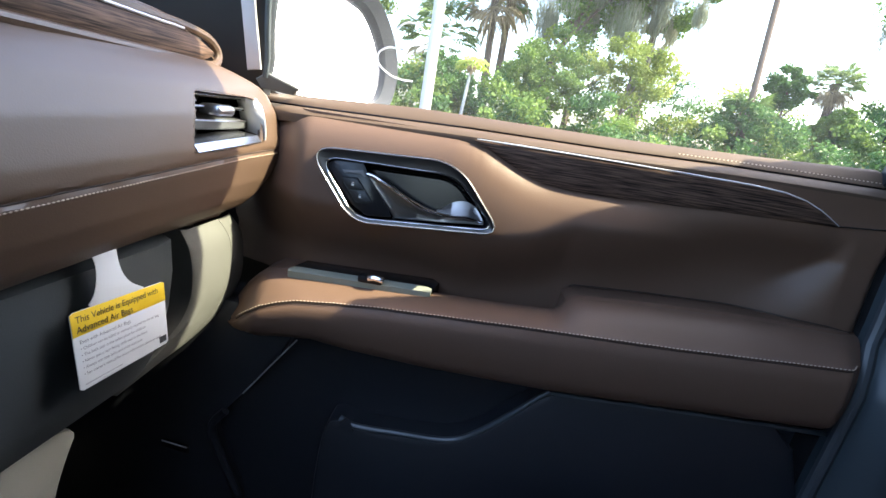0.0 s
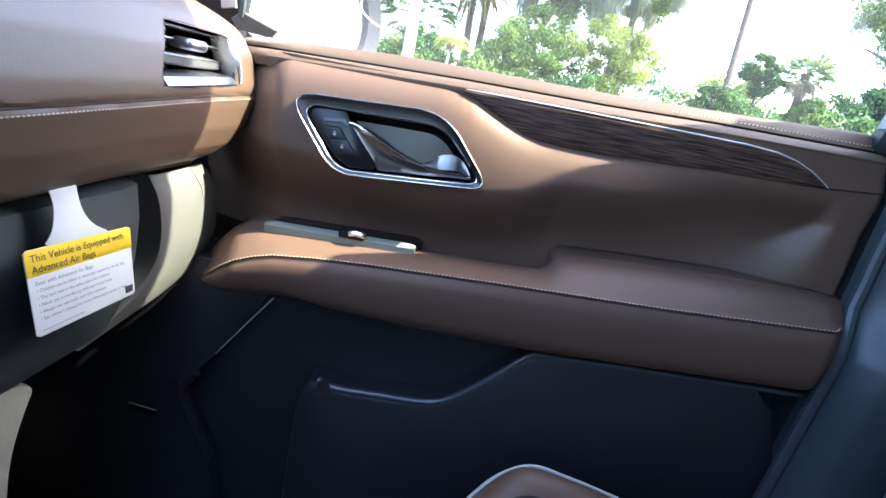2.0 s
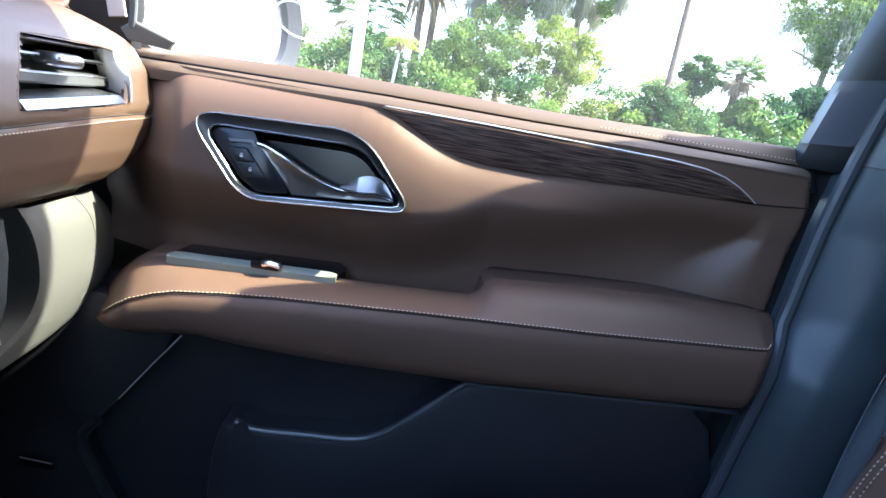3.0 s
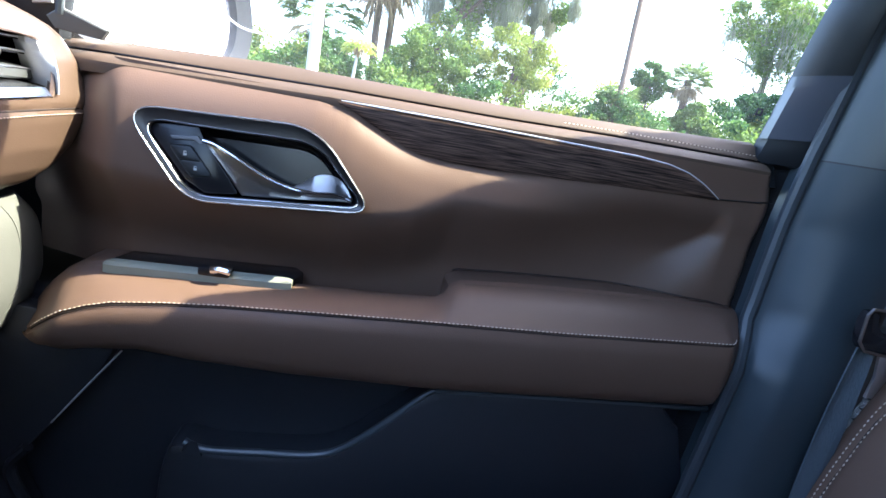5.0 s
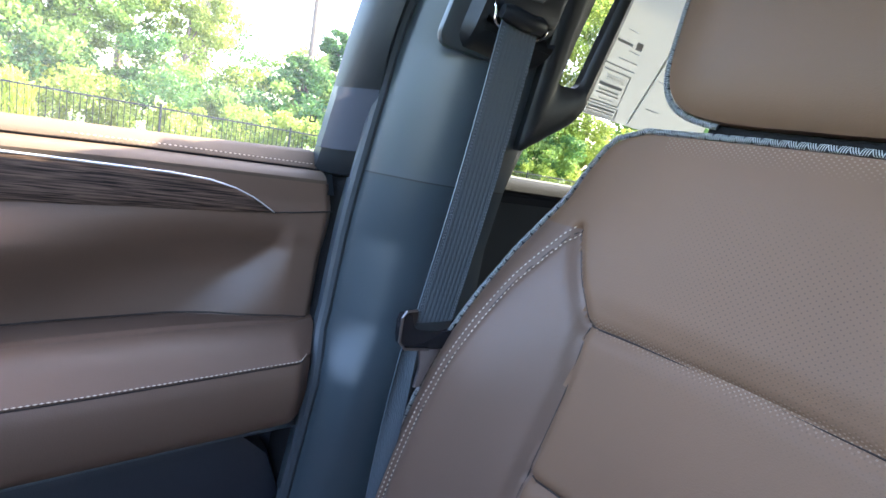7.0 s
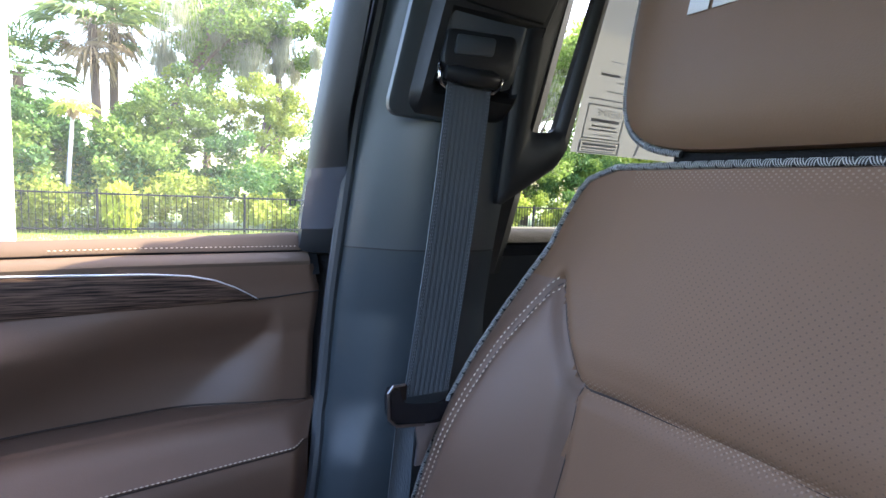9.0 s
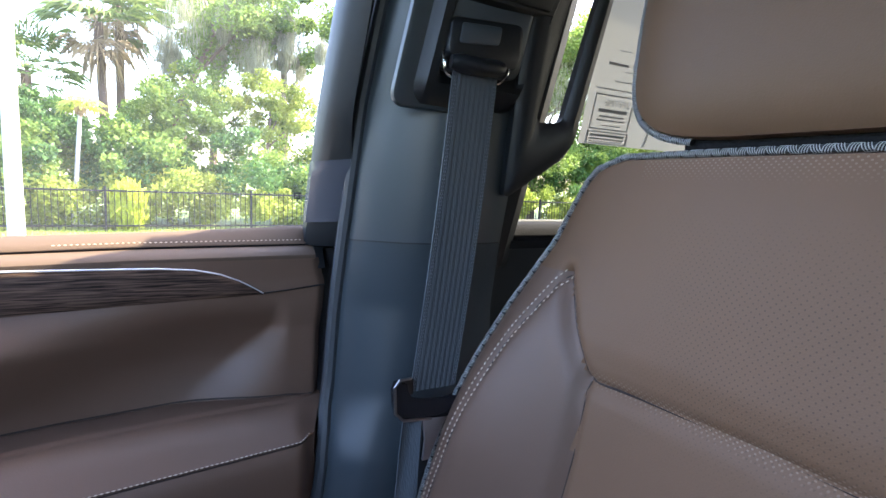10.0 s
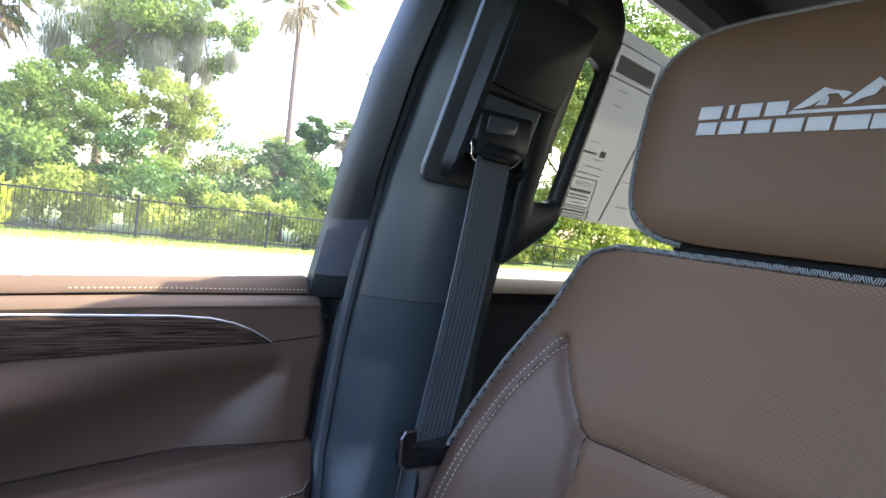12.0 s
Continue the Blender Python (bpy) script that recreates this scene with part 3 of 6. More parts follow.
for (a, b, c, d) in (((-0.0680, 1.2288), (-0.0492, 1.2300), (-0.0388, 1.2184), (-0.0588, 1.2176)), ((-0.0580, 1.2168), (-0.0380, 1.2176), (-0.0288, 1.2062), (-0.0472, 1.2042))):
    bt = part("lock_button", plate(on_panel(round_corners([(*q, 0.0015) for q in (a, b, c, d)], 0, 3), 0.0004), (0, 0.006, 0), 0.0008), M_BLACK, door)
    cx, cz = (a[0] + c[0]) / 2, (a[1] + c[1]) / 2
    part("lock_symbol", plate(on_panel([(cx - 0.0014, cz - 0.0020), (cx + 0.0014, cz - 0.0020), (cx + 0.0014, cz), (cx - 0.0014, cz)], 0.001), (0, 0.001, 0), 0.0002), M_CARD, bt)
    part("lock_shackle", tube(on_panel([(cx - 0.0010, cz), (cx - 0.0008, cz + 0.0018), (cx + 0.0008, cz + 0.0018), (cx + 0.0011, cz + 0.0008)], 0.001), 0.00032, 5), M_CARD, bt)
# lever: a broad satin blade under an S-shaped edge, with a hollow finger pad behind its tip
blade_top = curve_through([(-0.0385, 0, 1.2375), (-0.0290, 0, 1.2358), (-0.0110, 0, 1.2282), (0.0060, 0, 1.2195), (0.0240, 0, 1.2122), (0.0420, 0, 1.2075), (0.0620, 0, 1.2055), (0.0810, 0, 1.2068), (0.0985, 0, 1.2040)], 7)
rings, crest_line = [], []
for p in blade_top:
    x, top = p.x, p.z
    low = float(np.interp(x, [-0.0385, -0.002, 0.0985], [1.2368, 1.1925, 1.2010]))
    h = max(0.0006, top - low)
    y = 0.6475 + 0.10 * (top - 1.225) + 0.006 * sm(0.05, 0.10, x)
    rings.append([(x, y + 0.012, low), (x, y + 0.0035, low), (x, y + 0.0022, low + h * 0.12), (x, y + 0.0028, low + h * 0.45), (x, y + 0.0012, low + h * 0.82), (x, y - 0.0014, top - h * 0.03), (x, y - 0.0012, top + 0.0004), (x, y + 0.003, top + 0.0012), (x, y + 0.012, top)])
    crest_line.append((x, y - 0.0012, top))
lever = part("door_lever", loft(rings, True, False, True), M_LEVER, door, "satin silver door lever with a finger pad")
part("lever_edge", tube(crest_line, [0.0014 - 0.0008 * i / (len(crest_line) - 1) for i in range(len(crest_line))], 8), M_CHROME, lever, "polished lever edge")
pad_top = curve_through([(0.0440, 0, 1.2080), (0.0500, 0, 1.2115), (0.0570, 0, 1.2170), (0.0650, 0, 1.2212), (0.0750, 0, 1.2226), (0.0850, 0, 1.2195), (0.0930, 0, 1.2120), (0.0990, 0, 1.2030)], 6)
rings = []
for p in pad_top:
    low = float(np.interp(p.x, [0.042, 0.062, 0.081, 0.0985], [1.2070, 1.2050, 1.2060, 1.2020]))
    h = max(0.0006, p.z - low)
    e = min(1.0, h / 0.014)
    rings.append([(p.x, 0.6550 + 0.009 * e * k / 6 + 0.0015 * e * math.sin(math.pi * k / 6), low + h * k / 6) for k in range(7)] + [(p.x, 0.6660, p.z), (p.x, 0.6660, low)])
part("finger_pad", loft(rings, True, False, True), M_LEVER, lever, "bright hollow finger pad")

# armrest
edge_z = table((-0.213, 1.026), (-0.195, 1.030), (-0.178, 1.038), (-0.164, 1.0505), (-0.150, 1.062), (-0.136, 1.0715), (-0.115, 1.080), (-0.094, 1.086), (-0.05, 1.0915), (0.002, 1.096), (0.155, 1.104), (0.32, 1.111), (0.512, 1.123))
rest_top = table((-0.213, 1.034), (-0.2045, 1.048), (-0.19, 1.065), (-0.165, 1.089), (-0.147, 1.100), (-0.12, 1.106), (0.0, 1.109), (0.15, 1.1135), (0.195, 1.1165), (0.203, 1.121), (0.21, 1.130), (0.22, 1.135), (0.30, 1.141), (0.39, 1.1455), (0.45, 1.1465), (0.50, 1.1465), (0.52, 1.144))
rest_low = table((-0.213, 1.030), (-0.200, 1.023), (-0.18, 1.024), (-0.12, 1.036), (-0.075, 1.0405), (-0.03, 1.036), (0.06, 1.0325), (0.2, 1.033), (0.337, 1.040), (0.512, 1.0495))
rings, seam = [], []
for i in range(181):
    x = -0.212 + 0.727 * i / 180
    ze, zt, zl = edge_z(x), rest_top(x), rest_low(x)
    nose = sm(-0.213, -0.135, x) ** 0.6
    tail = 0.016 * sm(0.492, 0.516, x) ** 2
    ye = 0.667 - 0.057 * nose + tail
    lo = zl + (1 - nose) * 0.004
    in_cup = sm(0.050, 0.058, x) * sm(0.2085, 0.200, x)
    prof = [(ye + 0.055, lo + 0.012), (ye + 0.03, lo + 0.001), (ye + 0.012, lo - 0.0005), (ye + 0.004, lo + 0.005), (ye - 0.001, lo + (ze - lo) * 0.25), (ye - 0.0045, lo + (ze - lo) * 0.55),
            (ye - 0.004, lo + (ze - lo) * 0.8), (ye - 0.0015, ze - 0.003), (ye + 0.0012, ze), (ye + 0.0005, ze + 0.0022)]
    for f in (0.12, 0.3, 0.5, 0.7, 0.85, 0.94, 1.0):
        prof.append((ye + 0.002 + 0.048 * f * (0.5 + 0.5 * nose), ze + 0.003 + (zt - ze - 0.003) * math.sin(math.pi / 2 * f) ** 1.0))
    for dy, drop in ((0.003, 0.010), (0.006, 0.035), (0.034, 0.042)):
        prof.append((ye + 0.050 + dy, zt + 0.002 - drop * in_cup))
    prof.append((ye + 0.10, zt + 0.003 - 0.04 * in_cup))
    rings.append([(x + 0.022 * sm(0.49, 0.515, x) * sm(0.612, 0.68, y), y + front_bow(x, 1.8), z) for y, z in prof])
    seam.append((x, ye + 0.0002, ze + 0.0004))
part("armrest", loft(rings, False, False, True), M_LEATHER, door, "long padded brown leather armrest with a pull cup")
part("armrest_stitching", stitches([(x, y - 0.0008, z + 0.0024) for x, y, z in seam[11:]], 0.0042, 0.0037, 0.0009), M_THREAD, door, "tan stitching along the armrest")
# Dark line laid where pad meets panel, as the crease's contact shade.
crease = [(x, panel_y(x, rest_top(x) + 0.004) - 0.0008, rest_top(x) + 0.0038) for x in [0.215 + 0.003 * k for k in range(105)]]
part("armrest_crease_shade", tube(crease, 0.0008, 6), M_SEAM, door)
part("armrest_seam", tube([(x, y + 0.0004, z - 0.0008) for x, y, z in seam[11:]], 0.0006, 6), M_SEAM, door)

# window switch panel on the armrest
bed = [(-0.117, 0.652), (-0.111, 0.691), (0.049, 0.696), (0.059, 0.681), (0.054, 0.652)]
zs_ = lambda x: rest_top(x) + 0.0042
part("switch_bed", plate([(x, y, zs_(x) + 0.002) for x, y in bed], (0, 0, -0.015), 0.002), M_GLOSS, door, "black switch panel")
rings = []
for i in range(36):
    x = -0.118 + 0.171 * i / 35
    r = min(1.0, (i + 0.6) / 2, (35.6 - i) / 2) ** 0.5
    z = zs_(x)
    rings.append([(x, 0.6425 + 0.004 * (1 - r), z - 0.008), (x, 0.6425 + 0.004 * (1 - r), z + 0.0004), (x, 0.6455, z + 0.0032 * r), (x, 0.6525, z + 0.0042 * r), (x, 0.6535, z - 0.003)])
part("switch_trim", loft(rings, True, False, True), M_SWITCH, door, "pale satin trim round the window switch")
part("window_switch", block((-0.034, 0.641, zs_(0) - 0.001), (-0.004, 0.659, zs_(0) + 0.0085), 0.003), M_GLOSS, door)
part("switch_cap", tube([(-0.021, 0.641, zs_(0) + 0.0065), (-0.013, 0.640, zs_(0) + 0.0085), (-0.003, 0.641, zs_(0) + 0.0065)], 0.0038, 8), M_CHROME, door, "chrome window switch cap")

# lower door: recessed panel, proud map pocket, speaker end with badge
part("lower_recess", loft([[(x, 0.672, z) for z in (1.075, 1.04, 0.95, 0.8, 0.56)] for x in (-0.45, -0.2, 0.0, 0.2, 0.4, 0.535)]), M_LOWER, door, "dark lower door panel")
pocket = chaikin([(0.524, 1.036, 0), (0.36, 1.030, 0), (0.215, 1.0235, 0), (0.206, 1.022, 0), (0.172, 0.989, 0), (0.130, 0.949, 0), (0.098, 0.9345, 0), (0.04, 0.931, 0), (-0.012, 0.929, 0), (-0.036, 0.937, 0), (-0.052, 0.93, 0), (-0.06, 0.85, 0), (-0.06, 0.57, 0), (0.524, 0.57, 0)], 2)
part("map_pocket", plate([(p.x, 0.632 + 0.02 * max(0, (p.x - 0.2)) , p.y) for p in pocket], (0, 0.04, 0), 0.008), M_LOWER, door, "dark plastic map pocket with a swept rim")
rim_path = curve_through([(0.520, 0.6395, 1.0345), (0.36, 0.6365, 1.0285), (0.225, 0.634, 1.0230), (0.205, 0.634, 1.0205), (0.172, 0.633, 0.988), (0.130, 0.633, 0.950), (0.098, 0.633, 0.9355), (0.04, 0.633, 0.932), (-0.012, 0.633, 0.930), (-0.034, 0.635, 0.936)], 6)
# Lighter plastic than the pocket paints the sheen along its rim.
part("pocket_rim_highlight", tube([p + Vector((0, 0.004, -0.001)) for p in rim_path], [0.0030 + 0.0012 * sm(0.21, 0.17, p.x) for p in rim_path], 12), M_SLIDER, door, "rounded pocket rim, coloured lighter as its highlight")
grille = chaikin([(-0.098, 1.024, 0), (-0.19, 0.902, 0), (-0.205, 0.88, 0), (-0.19, 0.84, 0), (-0.160, 0.782, 0), (-0.14, 0.60, 0), (-0.46, 0.60, 0), (-0.46, 1.06, 0), (-0.2, 1.06, 0), (-0.13, 1.045, 0)], 1)
part("speaker_panel", plate([(p.x, 0.650, p.y) for p in grille], (0, 0.02, 0), 0.003), M_LOWER, door, "dark speaker panel")
part("speaker_strip", tube([(-0.1005, 0.6485, 1.0225), (-0.130, 0.6485, 0.983), (-0.164, 0.6485, 0.936)], 0.0010, 6), M_STRIP, door, "thin bright strip")
part("speaker_edge", tube(curve_through([(-0.186, 0.6490, 0.906), (-0.203, 0.6490, 0.880), (-0.190, 0.6490, 0.842), (-0.162, 0.6490, 0.785)], 6), 0.0058, 8), M_LOWER, door, "rounded edge of the speaker panel")
badge = part("speaker_badge", plate([(-0.2685, 0.6455, 0.8465), (-0.2330, 0.6455, 0.8430), (-0.2330, 0.6455, 0.8330), (-0.2685, 0.6455, 0.8365)], (0, 0.006, 0), 0.0012), M_BRONZE, door, "small polished metal speaker badge")
part("badge_edge", tube([(-0.2685, 0.6450, 0.8468), (-0.2330, 0.6450, 0.8433)], 0.0009, 6), M_STRIP, badge, "bright top edge")
part("inner_shell", loft([[(x, 0.752, z) for z in (0.5, 0.9, 1.272)] for x in (-0.45, 0.0, 0.55)]), M_BLACK, door)
part("outer_skin", block((-0.45, 0.755, 0.5), (0.56, 0.80, 1.27), 0.01), M_PAINT, door, "white painted outer door skin")

# glass and its frame
pane = part("window_pane", loft([[(x, 0.722 - 0.27 * (z - 1.30), z) for z in (1.27, 1.4, 1.55, 1.79)] for x in (-0.36, 0.0, 0.3, 0.56)]), M_GLASS, door, "clear side window")
pane.visible_shadow = False
frame_x = table((1.25, 0.520), (1.335, 0.5245), (1.402, 0.5275), (1.455, 0.5295), (1.56, 0.5385), (1.70, 0.566), (1.79, 0.59))
frame_w = table((1.34, 1.0), (1.44, 0.64), (1.60, 0.58))
glass_y = lambda z: 0.712 - 0.27 * (z - 1.30)
rings = []
for k in range(60):
    z = 1.255 + 0.53 * k / 59
    x, y = frame_x(z), glass_y(z) + 0.06 * sm(1.312, 1.292, z)
    w = frame_w(z)
    rings.append([(x, y, z), (x - 0.001, y - 0.018, z), (x + 0.012 * w, y - 0.036, z), (x + 0.036 * w, y - 0.046, z), (x + 0.044 * w, y - 0.03, z), (x + 0.044 * w, y + 0.01, z)])
part("rear_frame", loft(rings, True, False, True), M_BLACK, door, "dark window frame upright")
# Unseen cover added outside: shades the rear sill, closes the gap behind.
part("sill_sun_block", loft([[(frame_x(z) + a, glass_y(z) + b, z) for a, b in ((0.030, 0.012), (0.030, 0.034), (0.038, 0.040), (0.085, 0.040), (0.085, 0.012))] for z in [1.27 + 0.016 * k for k in range(33)]], True, False, True), M_GLOSS, door, "unseen gloss black cover added to shade the sill")
part("top_frame", tube([(-0.34, glass_y(1.62) - 0.01, 1.60), (-0.15, glass_y(1.70) - 0.01, 1.70), (0.1, glass_y(1.76) - 0.012, 1.76), (0.6, glass_y(1.78) - 0.012, 1.775)], 0.015, 8), M_PILLAR, door)
part("corner_guard", loft([[(frame_x(z) + (a * frame_w(z) if a > 0.005 else a), glass_y(z) - b, z + 0.1 * a) for a, b in ((0.004, 0.0), (-0.003, 0.006), (-0.0032, 0.0192), (0.0105, 0.0378), (0.034, 0.0482), (0.037, 0.046))] for z in [1.334 + 0.064 * k / 8 for k in range(9)]]), M_GUARD, door, "smooth grey corner guard")
mark_ring = lambda h, d: [(0.5172 + a * h, 0.7035 - 0.27 * b * h - d, 1.3610 + b * h) for a, b in ((-1, -1), (1, -1), (1, 1), (-1, 1))]
part("window_mark", loft([mark_ring(0.0036, 0.0), mark_ring(0.0036, 0.0008), mark_ring(0.0022, 0.0008), mark_ring(0.0022, 0.0)], True), M_INK, pane, "small black square printed on the glass")
part("front_sail", plate([(-0.36, 0.703, 1.30), (-0.190, 0.703, 1.305), (-0.187, 0.700, 1.325), (-0.182, 0.695, 1.345), (-0.181, 0.686, 1.380), (-0.176, 0.678, 1.415), (-0.168, 0.660, 1.480), (-0.36, 0.66, 1.48)], (0, 0.02, 0), 0.003), M_BLACK, door, "black corner cover in front of the window")
sail_y = lambda z: 0.699 - 0.24 * (z - 1.30)
sail_at = lambda pts: [(x, sail_y(z), z) for x, z in pts]
# Pale plate stands in for the bright outside seen through quarter glass.
part("quarter_glass_glow", plate(sail_at([(-0.206, 1.330), (-0.1895, 1.333), (-0.1905, 1.352), (-0.1930, 1.393), (-0.1945, 1.470), (-0.2135, 1.470), (-0.209, 1.390)]), (0, 0.004, 0), 0.001), M_STRIP, door, "pale upright plate standing in for bright quarter glass")
part("sail_bead", tube(sail_at([(-0.1835, 1.325), (-0.1800, 1.345), (-0.1790, 1.380), (-0.1765, 1.415), (-0.1690, 1.470)]), 0.0036, 8), M_SLIDER, door, "grey window channel")
part("sail_foot", plate(sail_at([(-0.196, 1.322), (-0.183, 1.331), (-0.160, 1.324), (-0.143, 1.318), (-0.150, 1.309), (-0.190, 1.312)]), (0, 0.006, 0), 0.002), M_BEIGE, door, "pale foot of the corner cover")

# door mirror
mirror = thing("door_mirror", (-0.15, 0.80, 1.30), "large black door mirror reflecting the bright sky", "mirror")
mc, mn = Vector((-0.170, 0.855, 1.385)), Vector((0.76, -0.62, 0.34)).normalized()
mu = Vector((0, 0, 1)).cross(mn).normalized()
mv = mn.cross(mu)
shape = [(-0.115, 0.03), (-0.105, -0.06), (-0.07, -0.085), (0.06, -0.085), (0.09, -0.06), (0.105, 0.0), (0.09, 0.06), (0.06, 0.085), (-0.08, 0.085)]
shape = [(p.x, p.y) for p in chaikin([(a, b, 0) for a, b in shape], 2)]
ring_at = lambda k, d: [mc + mu * a * k + mv * b * k + mn * d for a, b in shape]
bm = loft([ring_at(0.96, 0.0), ring_at(1.0, 0.012), ring_at(1.16, 0.022), ring_at(1.28, 0.0), ring_at(1.28, -0.05), ring_at(1.0, -0.10), ring_at(0.6, -0.125)], True)
bm.faces.new(list(bm.verts)[-len(shape):])
part("mirror_housing", bm, M_BLACK, mirror, "dark mirror housing")
bm = bmesh.new()
bm.faces.new([bm.verts.new(p) for p in ring_at(0.97, 0.001)])
part("mirror_glass", bm, M_MIRROR, mirror, "mirror glass")
wire = curve_through([(-0.052, 0.80, 1.409), (-0.059, 0.80, 1.416), (-0.073, 0.80, 1.416), (-0.083, 0.80, 1.406), (-0.080, 0.80, 1.394), (-0.070, 0.80, 1.389), (-0.087, 0.80, 1.390), (-0.098, 0.80, 1.383), (-0.097, 0.80, 1.372), (-0.083, 0.80, 1.362), (-0.070, 0.80, 1.359), (-0.058, 0.80, 1.359)], 6)
part("wire_loop", tube([Vector((-0.049, 0.80, 1.388)) + (p + Vector((0.026, 0, 0)) - Vector((-0.049, 0.80, 1.388))) * 1.25 for p in wire], 0.0013, 6), M_CARD, mirror, "thin white bent wire")
part("mirror_arm", tube([(-0.23, 0.735, 1.285), (-0.22, 0.80, 1.29), (-0.17, 0.86, 1.30)], [0.03, 0.028, 0.03], 10), M_PILLAR, mirror)

# ---------------- dashboard ----------------
dash = thing("dashboard", (-0.35, 0.0, 0.8), "dashboard end in brown stitched leather with wood and an air vent", "dashboard")
end_y = table((1.166, 0.642), (1.18, 0.664), (1.195, 0.677), (1.215, 0.689), (1.237, 0.697), (1.2536, 0.702), (1.274, 0.701), (1.293, 0.697), (1.305, 0.692), (1.3126, 0.682), (1.318, 0.667), (1.323, 0.647), (1.329, 0.618))
face_x = table((1.166, -0.196), (1.172, -0.184), (1.185, -0.174), (1.205, -0.165), (1.228, -0.1595), (1.236, -0.1585), (1.25, -0.160), (1.28, -0.168), (1.305, -0.180), (1.32, -0.192), (1.329, -0.203))
seam_z = lambda y: 1.2270 + 0.052 * (y - 0.32)
VENT = [(p.x, p.y) for p in chaikin([(0.508, 1.2515, 0), (0.531, 1.2960, 0), (0.539, 1.3015, 0), (0.626, 1.3005, 0), (0.650, 1.2970, 0), (0.656, 1.2900, 0), (0.643, 1.2580, 0), (0.636, 1.2530, 0), (0.516, 1.2465, 0)], 2)]
rows = [1.166 + 0.163 * j / 56 for j in range(57)]
cols = [-0.72 + 0.06 * i for i in range(17)] + [0.27 + 0.004 * i for i in range(95)]
bm = bmesh.new()
grid = []
for z in rows:
    yb, r = end_y(z), 0.022
    ln = []
    for y in cols:
        yy = -0.72 + (y + 0.72) * (yb - r + 0.72) / (0.646 + 0.72)
        g = abs(z - seam_z(yy))
        x = face_x(z - (seam_z(yy) - 1.236) * 0.6) - 0.0022 * math.exp(-(g / 0.0020) ** 2)
        ln.append(bm.verts.new((x + 0.007 * sm(0.60, 0.71, yy), yy, z)))
    x0 = ln[-1].co.x
    for k in range(1, 9):
        a = math.pi / 2 * k / 8
        ln.append(bm.verts.new((x0 - r + r * math.cos(a), yb - r + r * math.sin(a), z)))
    ln.append(bm.verts.new((-0.30, yb - 0.004, z)))
    ln.append(bm.verts.new((-0.42, yb - 0.01, z)))
    grid.append(ln)
for j in range(len(rows) - 1):
    for i in range(len(grid[0]) - 1):
        q = (grid[j][i], grid[j][i + 1], grid[j + 1][i + 1], grid[j + 1][i])
        c = sum((v.co for v in q), Vector()) / 4
        if not (c.x > -0.24 and inside((c.y, c.z), VENT)):
            bm.faces.new(q)
for v in [v for v in bm.verts if not v.link_faces]:
    bm.verts.remove(v)
part("padded_face", bm, M_DASH, dash, "brown leather pad with twin stitched seam")
dash_seam = [(face_x(1.236) + 0.007 * sm(0.60, 0.71, y) + 0.0003, y, seam_z(y)) for y in [0.0 + 0.672 * k / 90 for k in range(91)]]
part("dash_stitching", stitches([(x + 0.0004, y, z - 0.0038) for x, y, z in dash_seam], 0.0036, 0.0032, 0.0006), M_THREAD, dash, "pale stitching")
part("dash_seam", tube([(x - 0.0018, y, z) for x, y, z in dash_seam], 0.0006, 6), M_SEAM, dash)
bm = loft([[(x, y, z) for x, z in ((-0.196, 1.167), (-0.22, 1.160), (-0.42, 1.15))] for y in (-0.72, 0.2, 0.57, 0.60)])
part("pad_underside", bm, M_DASH, dash)
# wood strip, its leather border and the top pad
rings, border = [], []
for i in range(60):
    y = -0.70 + 1.315 * i / 59
    e = sm(0.55, 0.622, y)
    zc, h, xb = 1.343 - 0.0045 * sm(0.3, 0.62, y), 0.0140 * (1 - e ** 3 * 0.8), -0.2055
    rings.append([(xb - 0.012, y, zc + h), (xb - 0.0045, y, zc + h), (xb, y, zc + h * 0.4), (xb + 0.001, y, zc - h * 0.4), (xb - 0.001, y, zc - h), (xb - 0.012, y, zc - h)])
part("wood_strip", loft(rings, True, False, True), M_WOOD_DASH, dash, "dark wood strip across the dashboard")
part("strip_chrome", tube([(-0.2095, y, 1.3585 - 0.0045 * sm(0.3, 0.62, y)) for y in [-0.70 + 0.0215 * k for k in range(60)]], 0.0014, 6), M_STRIP, dash, "thin bright line above the wood")
wood_rim = curve_through([(-0.204, 0.2, 1.3295), (-0.204, 0.52, 1.3265), (-0.2045, 0.60, 1.3255), (-0.207, 0.627, 1.331), (-0.2105, 0.6285, 1.345), (-0.213, 0.60, 1.3555), (-0.2135, 0.5, 1.359), (-0.2135, 0.2, 1.360)], 8)
part("strip_piping", tube(wood_rim, 0.0042, 8), M_DASH, dash, "leather edging")
top = []
for i in range(40):
    y = -0.72 + 1.36 * i / 39
    e = 0.03 * sm(0.52, 0.64, y) ** 2
    top.append([(x, y, z - e) for x, z in ((-0.209, 1.3575), (-0.214, 1.364), (-0.235, 1.369), (-0.3, 1.372), (-0.5, 1.365), (-0.86, 1.33))])
part("top_pad", loft(top), M_DASH, dash, "brown leather top pad")
part("strip_back", block((-0.45, -0.72, 1.15), (-0.222, 0.62, 1.356)), M_BLACK, dash)

